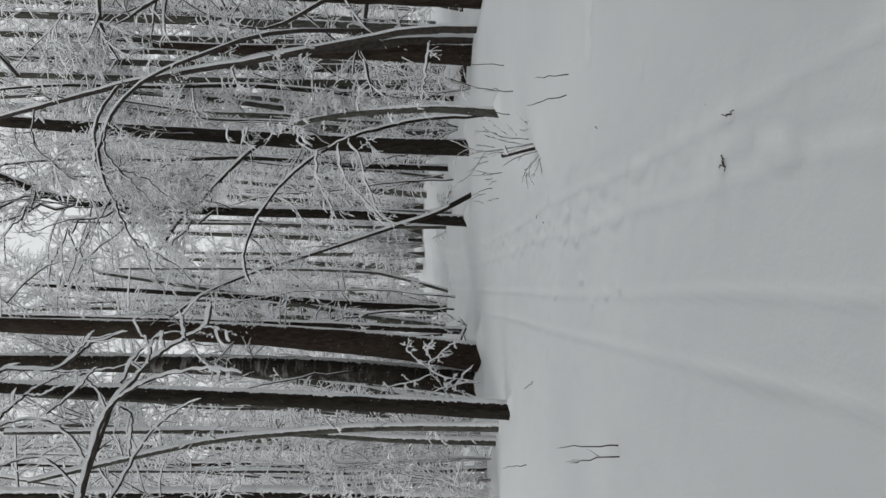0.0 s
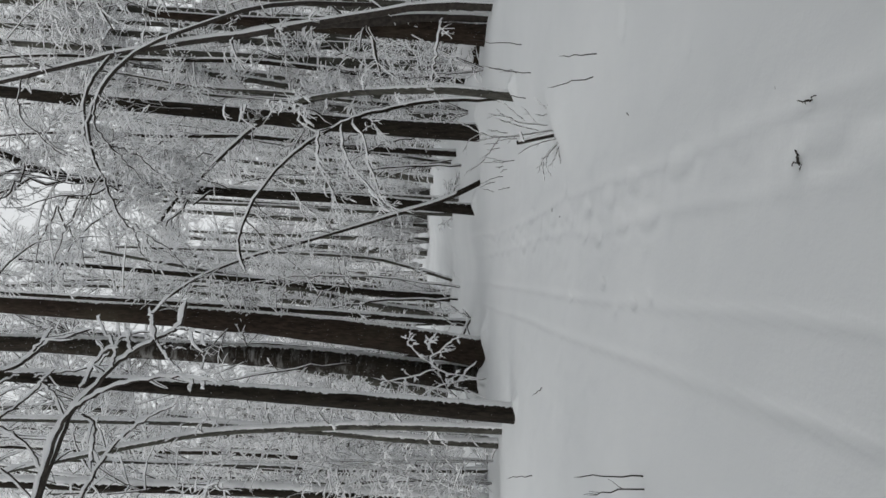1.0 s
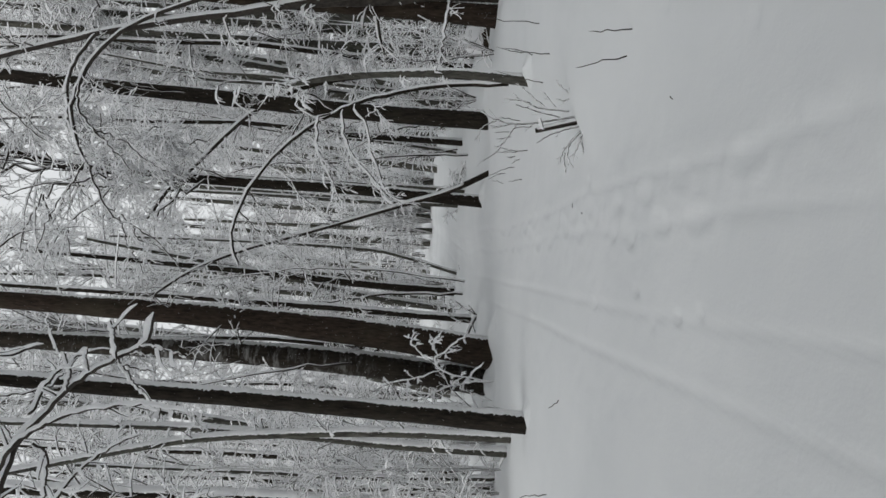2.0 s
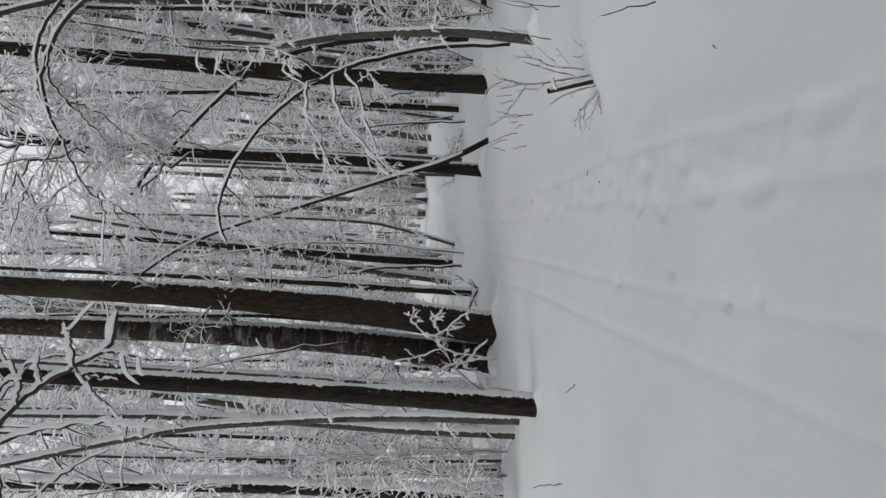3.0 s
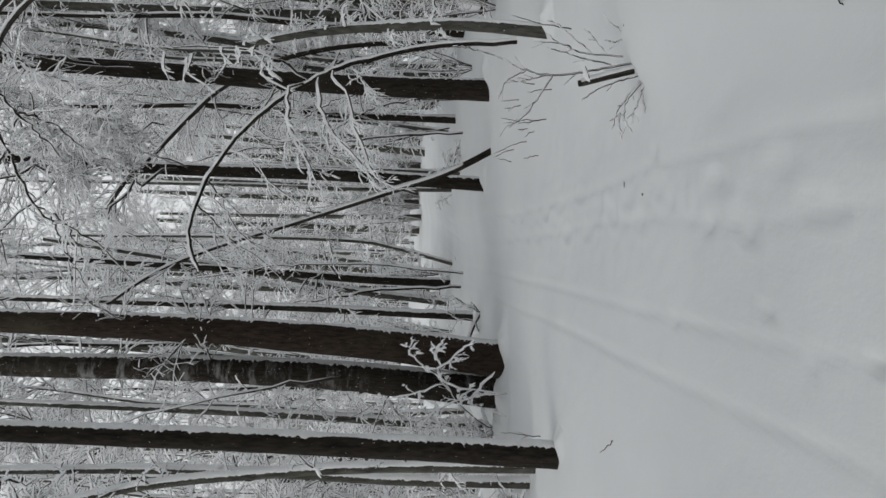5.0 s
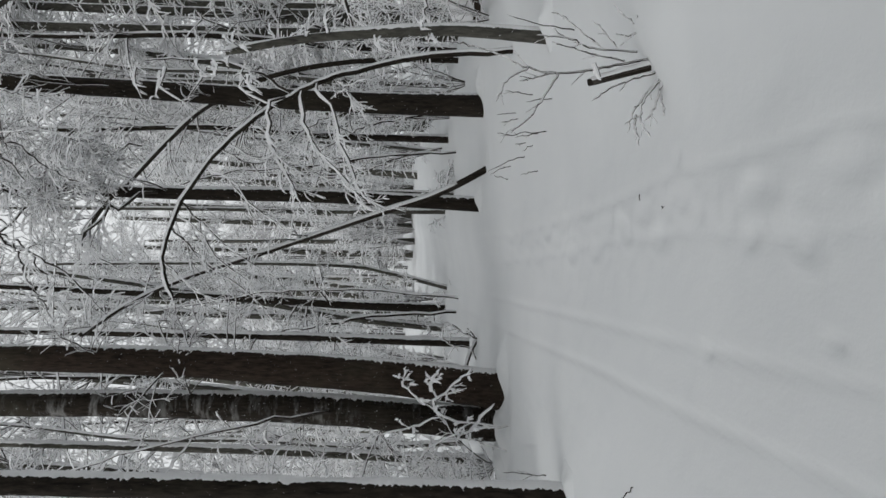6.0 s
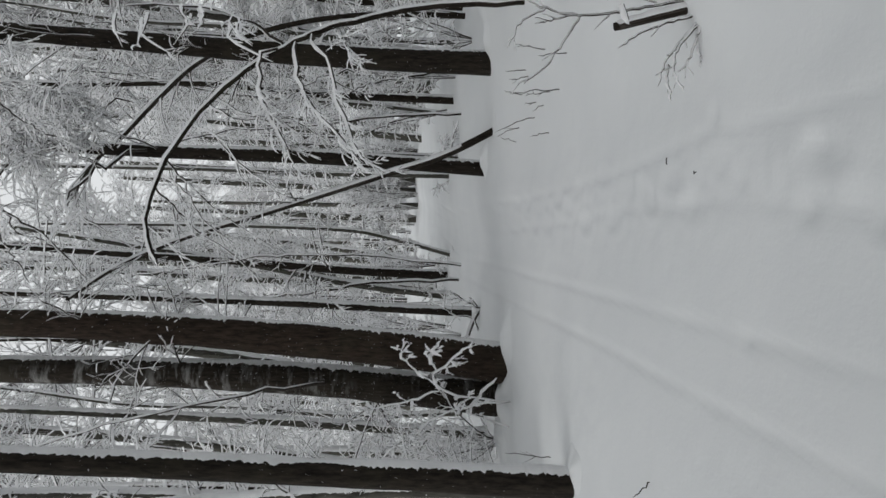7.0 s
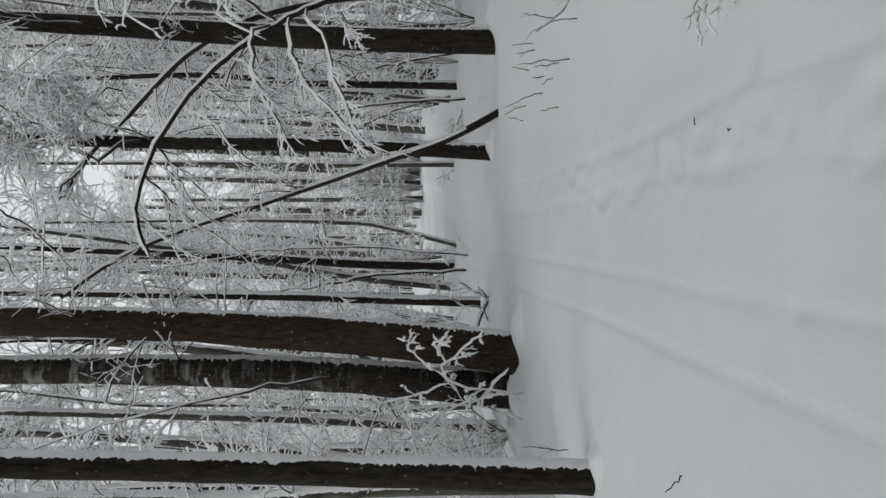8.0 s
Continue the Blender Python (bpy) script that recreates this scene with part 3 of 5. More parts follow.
def arched_sapling():
    base = (1.95, 14.3, 0.12)
    owner = thing("sapling", "sapling bent in an arch by its load of snow", "sapling", at=base)
    w = Wood(base, 41)
    main = [base, (1.84, 14.3, 1.2), (1.60, 14.25, 2.12), (1.38, 14.2, 2.62), (1.02, 14.15, 3.15), (0.55, 14.1, 3.60), (0.0, 14.05, 3.92), (-0.55, 14.0, 4.05), (-0.95, 13.95, 3.92)]
    P, R = line(main, 0.036, 0.013, 44, 0.007, 2)
    me = Wood(base, 42)
    me.add(P, R, 0.030, 9, 7, 0.0)
    a, b = me.meshes(BARK)
    part("stem", a, owner)
    part("stem_snow", b, owner, "thick snow lying along the bent stem")
    def hang(r0, *pts):
        P, R = line(pts, r0 if r0 == 0.0125 else r0 * 0.6, 0.004, 14, 0.010, 4)
        heavy = r0 > 0.02
        w.add(P, R, 0.007 if r0 == 0.0125 else 0.034 if heavy else 0.020, 6, 5, 0.03)
        P, R = sprout(w.rng, P, R, 14 if heavy else 9, 0.42, 42, 6, 0.25, 0.35 if heavy else 0.1, 1, 0.6, 0.18)
        w.add(P, R, 0.022 if heavy else 0.015, 4, 5, 0.05)
        P, R = sprout(w.rng, P, R, 5, 0.15, 50, 4, 0.4, 0.2, 1, 0.7)
        w.add(P, R, 0.019 if heavy else 0.013, 3, 5 if heavy else 3, 0.05)

    hang(0.022, (1.41, 14.2, 2.6), (1.1, 14.1, 2.57), (0.79, 14.1, 2.45), (0.44, 14.1, 2.13), (0.18, 14.1, 1.9))
    hang(0.022, (1.3, 14.15, 2.78), (1.22, 14.05, 2.93), (1.08, 14.05, 2.93), (0.78, 14.05, 2.91), (0.51, 14.05, 2.77), (0.29, 14.05, 2.66), (0.11, 14.05, 2.56))
    hang(0.022, (1.47, 14.2, 2.44), (1.33, 14.1, 2.39), (1.18, 14.1, 2.23), (0.85, 14.1, 2.18), (0.58, 14.1, 2.04), (0.31, 14.1, 1.95), (0.18, 14.1, 1.81), (0.09, 14.1, 1.6))
    hang(0.013, (1.52, 14.2, 2.2), (1.4, 14.1, 2.12), (1.28, 14.1, 2.03), (1.21, 14.1, 1.96))
    hang(0.0125, (0.7, 14.1, 3.44), (0.57, 14.1, 3.16), (0.56, 14.1, 2.62), (0.5, 14.1, 2.4))
    hang(0.014, (1.0, 14.15, 3.15), (0.88, 14.1, 2.95), (0.62, 14.05, 2.82), (0.42, 14.0, 2.5))
    hang(0.014, (0.5, 14.1, 3.6), (0.35, 14.0, 3.3), (0.1, 14.0, 3.1), (-0.1, 14.0, 2.8))
    hang(0.012, (0.0, 14.05, 3.92), (-0.2, 14.0, 3.65), (-0.5, 14.0, 3.45), (-0.75, 14, 3.1))
    hang(0.01, (-0.5, 14.0, 4.05), (-0.8, 14.0, 3.75), (-1.0, 14.0, 3.4))
    hang(0.0125, (0.16, 14.05, 3.86), (0.03, 14.1, 3.8), (-0.24, 14.1, 3.52), (-0.46, 14.1, 3.25), (-0.8, 14.1, 2.7))
    hang(0.0125, (-0.15, 14.05, 3.98), (-0.35, 14.1, 3.8), (-0.57, 14.1, 3.6), (-0.8, 14.1, 3.25), (-1.1, 14.1, 2.9))
    hang(0.0125, (0.8, 14.15, 3.4), (0.62, 14.1, 3.1), (0.55, 14.1, 2.6), (0.3, 14.1, 2.1))
    # sprays of short white fingers that reach across the trunk behind
    rng = w.rng
    P, R = line([(1.30, 14.2, 2.70), (1.52, 14.12, 3.0), (1.66, 14.1, 3.5), (1.66, 14.1, 4.0), (1.62, 14.1, 4.3)], 0.016, 0.006, 16, 0.01, 6)
    w.add(P, R, 0.02, 6, 5)
    fingers = []
    for k in range(13):
        z = (3.15, 3.55, 4.15)[k % 3] + rng.normal() * 0.09
        x, y, long = 1.58 + rng.normal() * 0.07, 14.1 + rng.normal() * 0.08, rng.uniform(0.10, 0.36)
        fingers.append(catmull([(x, y, z), (x - 0.4 * long, y - 0.03, z + 0.06 * long + rng.normal() * 0.02), (x - long, y - 0.06, z - rng.uniform(-0.6, 1.2) * long)], 6))
    P = np.array(fingers)
    R = np.repeat(np.linspace(0.006, 0.004, 6)[None], len(P), 0)
    w.add(P, R, 0.030, 4, 5, 0.0)
    P, R = sprout(rng, P, R, 3, 0.15, 45, 5, 0.5, 0.3, 1, 0.8, 0.2)
    w.add(P, R, 0.026, 3, 5, 0.0)
    finish(owner, w)


arched_sapling()


def leaning_stem():
    base = (0.72, 17.0, 0.08)
    owner = thing("leaning_tree", "thin dead stem leaning far across the path", "leaning tree", at=base)
    me, p, r, axes = trunk_mesh([(1.02, 17.0, -0.35), base, (0.30, 17.0, 0.85), (0.0, 17.0, 1.66), (-0.60, 17.0, 3.3), (-1.02, 17.0, 4.5), (-1.45, 17.0, 5.4), (-1.95, 17.0, 6.1)], 0.055, 0.027, 0, BARK, 60, 10, 0.1, 7)
    me.transform(Matrix.Translation((0.30, 0, -0.43)))
    part("trunk", me, owner)
    w = Wood(base, 43)
    w.add(p[None, 14:], r[None, 14:] * 1.0, 0.042, 8, 7, 0.0)
    P, R = sprout(w.rng, p[None], r[None], 12, 0.9, 55, 6, 0.2, 0.35, 1, 0.3)
    w.add(P, R, 0.022, 4, 3)
    P, R = sprout(w.rng, P, R, 5, 0.35, 50, 4, 0.2, 0.2, 1, 0.6)
    w.add(P, R, 0.018, 3, 3)
    finish(owner, w)
    drift(owner, base, 0.84, 16.88, 0.14, 0.04)


leaning_stem()


def slim_stem(pts, r0, snow, seed):
    """A thin stem that leans out of the snow, white along its upper side."""
    x, y, z = pts[0]
    base = (x, y, gz(x, y) - 0.1)
    owner = thing("sapling", "slim dark sapling with snow along its upper side", "sapling", "slim saplings beside the path", at=base)
    P, R = line([base] + list(pts[1:]), r0, r0 * 0.35, 30, 0.015, seed)
    one = Wood(base, seed)
    one.add(P, R, snow, 8, 7, 0.03)
    a, b = one.meshes(BARK)
    stem = part("stem", a, owner)
    part("stem_snow", b, stem, "white snow along the stem")
    w = Wood(base, seed + 1)
    P, R = sprout(w.rng, P, R, 12, 0.6, 50, 6, 0.2, 0.25, 1, 0.4, 0.25)
    w.add(P, R, 0.026, 4, 5)
    P, R = sprout(w.rng, P, R, 5, 0.25, 50, 4, 0.3, 0.2, 1, 0.6)
    w.add(P, R, 0.022, 3, 3)
    finish(owner, w)


slim_stem([(1.18, 21.0, 0.2), (1.04, 21.0, 1.64), (0.80, 21.0, 3.2), (0.60, 21.0, 4.89), (0.30, 21.0, 5.9)], 0.030, 0.030, 401)
slim_stem([(1.95, 20.0, 0.2), (1.76, 20.0, 1.06), (1.57, 20.0, 1.93), (1.34, 20.0, 2.41), (1.0, 20.0, 3.0)], 0.024, 0.028, 402)
slim_stem([(2.05, 20.2, 0.2), (1.87, 20.1, 1.69), (1.73, 20.0, 2.56), (1.49, 20.0, 3.09), (1.2, 20.0, 3.5)], 0.020, 0.026, 403)
slim_stem([(1.45, 24.0, 0.2), (1.14, 24.0, 1.39), (0.74, 24.0, 2.27), (0.57, 24.0, 2.9), (0.3, 24.0, 3.9)], 0.024, 0.030, 404)
slim_stem([(-1.98, 22.0, 0.0), (-1.86, 22.0, 1.6), (-1.86, 22.0, 3.1), (-1.9, 22.0, 4.2), (-2.11, 22.0, 5.09), (-2.29, 22.0, 6.21), (-2.5, 22.0, 7.14)], 0.030, 0.032, 405)
slim_stem([(-2.35, 22.4, 0.0), (-2.45, 22.2, 1.8), (-2.64, 22.0, 3.1), (-2.79, 22.0, 4.09), (-2.88, 22.0, 4.99), (-3.1, 22.0, 6.2)], 0.036, 0.034, 406)


# ---- trees at the edge of the bank, with long bowed branches ----


def bank_extra(w, p, r, owner):
    def reach(r0, snow, kids, *pts):
        """A long bowed branch, white above and dark below, with drooping side twigs."""
        P, R = bough(owner, w, pts, r0, r0 * 0.45, snow, 26, 0.008 if r0 > 0.02 else 0.014, 5)
        P, R = sprout(w.rng, P, R, kids, 0.75 if r0 > 0.02 else 0.5, 55, 7, 0.5, 0.25, 1, 0.35, 0.30)
        w.add(P, R, min(0.024, snow * 1.2), 4, 3)
        P, R = sprout(w.rng, P, R, 6, 0.32, 55, 4, 0.5, 0.15, 1, 0.6, 0.45)
        w.add(P, R, 0.020, 2, 3)

    reach(0.13, 0.02, 3, (3.44, 15.6, 0.1), (3.38, 15.5, 1.2), (3.22, 15.3, 2.2), (3.02, 15.0, 3.2), (2.75, 14.8, 4.4))
    reach(0.070, 0.050, 12, (3.44, 14.7, 0.1), (3.33, 14.5, 1.27), (3.12, 14.4, 2.25), (2.84, 14.3, 3.29), (2.62, 14.3, 4.25), (2.44, 14.3, 5.16), (2.21, 14.3, 6.07), (1.99, 14.3, 6.76), (1.77, 14.3, 7.45), (1.4, 14.3, 8.6))
    reach(0.026, 0.030, 3, (2.21, 14.3, 6.05), (2.12, 14.28, 6.18), (1.80, 14.25, 6.38), (1.47, 14.25, 6.48), (1.09, 14.25, 6.47), (0.87, 14.25, 6.44), (0.6, 14.25, 6.3))
    reach(0.036, 0.034, 4, (3.45, 15.2, 2.2), (3.20, 14.6, 3.7), (2.74, 14.25, 4.80), (2.41, 14.25, 5.49), (2.11, 14.25, 5.91), (1.71, 14.25, 6.22), (1.43, 14.25, 6.34), (1.09, 14.25, 6.42), (0.71, 14.25, 6.35), (0.39, 14.25, 6.21))
    reach(0.019, 0.009, 4, (0.39, 14.25, 6.21), (0.30, 14.2, 6.14), (0.04, 14.2, 6.05), (-0.35, 14.2, 5.79), (-0.46, 14.2, 5.53), (-0.69, 14.2, 5.18), (-1.0, 14.2, 4.83))
    reach(0.018, 0.012, 3, (1.48, 14.22, 6.31), (1.10, 14.2, 6.31), (0.84, 14.2, 6.08), (0.56, 14.2, 5.80), (0.30, 14.2, 5.55))
    reach(0.012, 0.024, 10, (1.57, 14.22, 6.27), (1.37, 14.15, 5.99), (1.24, 14.15, 5.61), (1.12, 14.15, 5.28))
    reach(0.014, 0.007, 4, (1.77, 14.3, 7.45), (1.21, 14.25, 7.44), (0.88, 14.25, 7.11), (0.63, 14.25, 6.73), (0.45, 14.25, 6.23), (0.30, 14.25, 5.8))
    reach(0.012, 0.007, 3, (-0.38, 14.2, 5.70), (-0.73, 14.2, 5.57), (-1.2, 14.2, 5.3))
    reach(0.014, 0.008, 4, (0.39, 14.25, 6.21), (0.0, 14.4, 6.5), (-0.41, 14.5, 6.79), (-1.05, 14.6, 7.05))
    reach(0.012, 0.006, 3, (-0.23, 14.2, 5.90), (-0.44, 14.2, 5.56), (-0.66, 14.2, 5.42), (-0.78, 14.2, 5.10), (-1.16, 14.2, 4.70))
    reach(0.012, 0.007, 4, (0.84, 14.2, 6.08), (0.70, 14.3, 5.7), (0.40, 14.4, 5.3), (0.20, 14.4, 4.8))
    reach(0.018, 0.028, 4, (3.25, 15.2, 1.12), (3.13, 14.7, 1.17), (2.77, 14.6, 1.20), (2.44, 14.6, 1.23), (2.17, 14.6, 1.25))


big_tree("thick dark trunk on the bank with long bowed branches", [(3.15, 15.5, 0.2), (3.15, 15.5, 1.0), (3.14, 15.5, 1.9), (3.10, 15.5, 3.3), (3.08, 15.5, 4.6), (3.1, 15.5, 6.0)], 0.20, 0.05, BARK_BROWN, 21, 20, 0.03, 8, 0.55, 1.8, extra=bank_extra, flare=0.2)
big_tree("thick brown trunk on the bank", [(4.14, 14.9, 0.1), (4.10, 14.9, 2), (4.05, 14.9, 5), (4.0, 14.9, 13)], 0.30, 0.14, BARK_BROWN, 22, 20, 0.03, 10, 0.5, 2.6)

# tree beside the path whose snow-laden branch reaches over it


def over_extra(w, p, r, owner):
    rng = np.random.default_rng(88)

    def reach(r0, kids, depth, *xz):
        """A bough in the fan that the tree holds out over the path."""
        pts = [(x, 7.2 + depth + 0.012 * k * (1 if depth >= 0 else -1), z) for k, (x, z) in enumerate(xz)]
        thick = r0 > 0.010
        P, R = bough(owner, w, pts, r0, r0 * 0.5, 0.036 if thick else 0.025, 6 + 4 * len(pts), 0.0035, int(rng.integers(99)))
        if kids:
            P, R = sprout(w.rng, P, R, kids, 0.20, 50, 7, 0.15, 0.3, 1, 0.55, 0.16, 0.003)
            w.add(P, R, 0.022, 5, 7, 0.0)

    reach(0.015, 3, 0.0, (-3.2, 3.3), (-2.6, 3.68), (-2.11, 3.81), (-1.69, 3.75), (-1.31, 3.64), (-1.10, 3.56), (-0.96, 3.45), (-0.82, 3.33), (-0.71, 3.20), (-0.62, 3.05), (-0.54, 2.94), (-0.39, 2.92))
    reach(0.012, 3, -0.10, (-1.69, 3.72), (-1.42, 3.65), (-1.15, 3.56), (-1.03, 3.47), (-0.94, 3.34), (-0.86, 3.19), (-0.81, 2.97), (-0.80, 2.81), (-0.82, 2.63))
    reach(0.006, 2, 0.05, (-0.82, 3.33), (-0.70, 3.32), (-0.59, 3.40))
    reach(0.007, 2, 0.05, (-0.96, 3.52), (-0.92, 3.49), (-0.81, 3.45), (-0.70, 3.36), (-0.62, 3.25), (-0.60, 3.13))
    reach(0.005, 0, 0.03, (-0.70, 3.21), (-0.64, 3.23), (-0.58, 3.23))
    reach(0.006, 1, 0.03, (-0.63, 3.07), (-0.50, 3.09), (-0.43, 3.12))
    reach(0.005, 1, 0.0, (-0.62, 3.05), (-0.73, 2.98), (-0.80, 2.92))
    reach(0.005, 0, 0.0, (-0.64, 3.06), (-0.67, 2.96), (-0.68, 2.88))
    reach(0.006, 2, 0.0, (-0.55, 2.95), (-0.56, 2.83), (-0.60, 2.71))
    reach(0.005, 0, 0.0, (-0.58, 2.99), (-0.60, 2.92), (-0.61, 2.87))
    reach(0.004, 0, -0.08, (-0.80, 2.82), (-0.86, 2.80), (-0.91, 2.81))
    reach(0.004, 0, -0.08, (-0.81, 2.72), (-0.85, 2.73), (-0.89, 2.73))
    reach(0.008, 2, 0.2, (-1.17, 3.57), (-1.23, 3.50), (-1.38, 3.50), (-1.55, 3.52))
    reach(0.008, 3, 0.25, (-2.1, 3.78), (-1.76, 3.59), (-1.57, 3.50), (-1.42, 3.41), (-1.30, 3.30), (-1.19, 3.15), (-1.13, 3.03))
    # the higher fan
    reach(0.014, 2, 0.15, (-3.2, 3.9), (-2.4, 4.45), (-1.7, 4.6), (-1.2, 4.52), (-0.93, 4.42), (-0.91, 4.05), (-0.83, 3.92), (-0.72, 3.80), (-0.69, 3.70), (-0.63, 3.55))
    reach(0.006, 2, 0.15, (-0.77, 3.86), (-0.69, 3.80), (-0.61, 3.75))
    reach(0.007, 2, 0.15, (-0.93, 3.85), (-0.91, 3.76), (-0.88, 3.60), (-0.85, 3.49), (-0.76, 3.41))
    reach(0.009, 2, 0.1, (-1.5, 4.55), (-1.26, 4.39), (-1.18, 4.32), (-1.11, 4.24), (-1.03, 4.14), (-0.96, 4.03), (-0.93, 3.95))
    reach(0.006, 1, 0.1, (-1.07, 4.21), (-1.07, 4.08), (-1.01, 3.98))
    reach(0.007, 1, 0.1, (-1.20, 4.05), (-1.12, 3.95), (-1.03, 3.85), (-0.94, 3.78), (-0.87, 3.72))
    reach(0.006, 2, 0.15, (-0.91, 4.03), (-0.91, 3.88), (-0.90, 3.77))
    reach(0.005, 1, 0.1, (-0.94, 3.78), (-1.02, 3.70), (-1.13, 3.63))
    reach(0.008, 3, 0.3, (-1.35, 4.5), (-1.30, 4.2), (-1.42, 3.98), (-1.62, 3.86))
    reach(0.008, 3, 0.4, (-1.7, 4.58), (-1.62, 4.25), (-1.75, 4.05), (-1.95, 3.9))


big_tree("tree beside the path with a snow-laden overhanging branch", [(-3.3, 7.2, -0.05), (-3.3, 7.2, 1.5), (-3.2, 7.2, 3.4), (-3.3, 7.2, 6), (-3.5, 7.2, 10)], 0.15, 0.07, BARK, 23, 50, 0.035, 8, 0.5, 2.0, extra=over_extra)



# straight grey-green trunks deeper in the wood, and thin stems
def deep_trunk(seed, mat, r0, r1, *pts):
    thick = r0 > 0.1
    far = pts[0][1] > 40
    big_tree("straight grey-green trunk deeper in the wood" if thick else "thin young stem with snow along one side", list(pts), r0, r1, mat, seed, 24 if thick else 45, 0.03, (8 if far else 12) if thick else 16, 0.42 if thick else 0.12, 2.4 if thick else 0.6, 90, 12, levels=((5, 0.9), (6, 0.45)) if thick else ((5, 0.5), (4, 0.25)), step=0.05)


deep_trunk(60, BARK_GREY_HAZE, 0.155, 0.06, (4.88, 21.0, 0.1), (4.87, 21.0, 5.2), (4.85, 21.0, 8.3), (4.8, 21.0, 11.5), (4.7, 21, 15))
deep_trunk(61, BARK_GREY_HAZE, 0.16, 0.06, (4.9, 23.0, 0.1), (4.82, 23.0, 6.0), (4.76, 23.0, 12.4), (4.7, 23, 16))
deep_trunk(62, BARK_GREY_HAZE, 0.12, 0.05, (5.2, 26.0, 0.1), (5.03, 26.0, 9.7), (4.9, 26.0, 15.0))
deep_trunk(63, BARK_GREY_HAZE, 0.055, 0.03, (0.3, 22.0, 0.1), (0.3, 22.0, 3.2), (0.27, 22.0, 5.6), (0.2, 22.0, 10))
deep_trunk(64, BARK_GREY_HAZE, 0.06, 0.03, (-0.12, 24.0, 0.0), (-0.2, 24.0, 3.3), (-0.2, 24.0, 5.8), (-0.3, 24.0, 11))
deep_trunk(65, BARK_GREY_HAZE, 0.04, 0.02, (-4.08, 14.5, -0.1), (-4.18, 14.5, 2.5), (-4.16, 14.5, 3.5), (-4.2, 14.5, 7))
deep_trunk(66, BARK_GREY_HAZE, 0.038, 0.02, (-4.26, 14.6, -0.1), (-4.37, 14.6, 1.5), (-4.49, 14.6, 3.4), (-4.8, 14.6, 7))
deep_trunk(67, BARK_GREY_HAZE, 0.085, 0.04, (-4.02, 17.5, -0.1), (-3.95, 17.5, 1.6), (-3.85, 17.5, 3.6), (-3.7, 17.5, 9))
deep_trunk(69, BARK, 0.085, 0.04, (-2.55, 19.8, -0.1), (-2.5, 19.8, 2.0), (-2.45, 19.8, 4.4), (-2.4, 19.8, 12))
deep_trunk(70, BARK, 0.13, 0.05, (-2.75, 25.5, -0.1), (-2.7, 25.5, 2.5), (-2.55, 25.5, 5.6), (-2.3, 25.5, 13))
deep_trunk(71, BARK_GREY_HAZE, 0.1, 0.05, (-3.35, 25.8, -0.1), (-3.1, 25.8, 2.5), (-2.6, 25.8, 5.6), (-1.9, 25.8, 11))
deep_trunk(72, BARK_GREY_HAZE, 0.055, 0.03, (-2.15, 25.0, -0.1), (-1.75, 25.0, 1.6), (-1.6, 25.0, 2.8), (-1.6, 25.0, 6), (-1.7, 25, 10))
# farthest trunks: the pale bark colour stands in for haze
deep_trunk(73, BARK_GREY_HAZE, 0.16, 0.07, (-2.2, 46.0, -0.2), (-2.35, 46.0, 5.0), (-2.5, 46.0, 14))
deep_trunk(74, BARK_GREY_HAZE, 0.2, 0.1, (-1.5, 47.5, -0.2), (-1.5, 47.5, 5.0), (-1.4, 47.5, 16))
deep_trunk(75, BARK_GREY_HAZE, 0.26, 0.1, (-0.85, 47.5, -0.2), (-0.8, 47.5, 5.0), (-0.6, 47.5, 16))
deep_trunk(76, BARK_GREY_HAZE, 0.22, 0.1, (0.05, 48.5, -0.2), (0.0, 48.5, 5.0), (0.1, 48.5, 17))
deep_trunk(77, BARK_GREY_HAZE, 0.15, 0.07, (0.55, 46.5, -0.2), (0.7, 46.5, 5.0), (1.0, 46.5, 15))
deep_trunk(78, BARK_GREY_HAZE, 0.2, 0.1, (-3.1, 48.0, -0.2), (-3.1, 48.0, 5.0), (-3.0, 48.0, 16))
deep_trunk(90, BARK_GREY_HAZE, 0.15, 0.06, (3.72, 22.0, 0.2), (3.63, 22.0, 2.8), (3.57, 22.0, 5.5), (3.5, 22.0, 13.0))
deep_trunk(91, BARK_GREY_HAZE, 0.13, 0.06, (4.18, 22.4, 0.2), (4.10, 22.4, 3.3), (4.05, 22.4, 6.0), (4.0, 22.4, 13.0))
big_tree("dark trunk in the thicket with a thick ridge of snow", [(-4.52, 14.2, -0.1), (-4.46, 14.2, 3.2), (-4.47, 14.2, 5.4), (-4.5, 14.2, 9)], 0.11, 0.06, BARK, 68, 42, 0.075, 10, 0.5, 1.6, step=0.03)
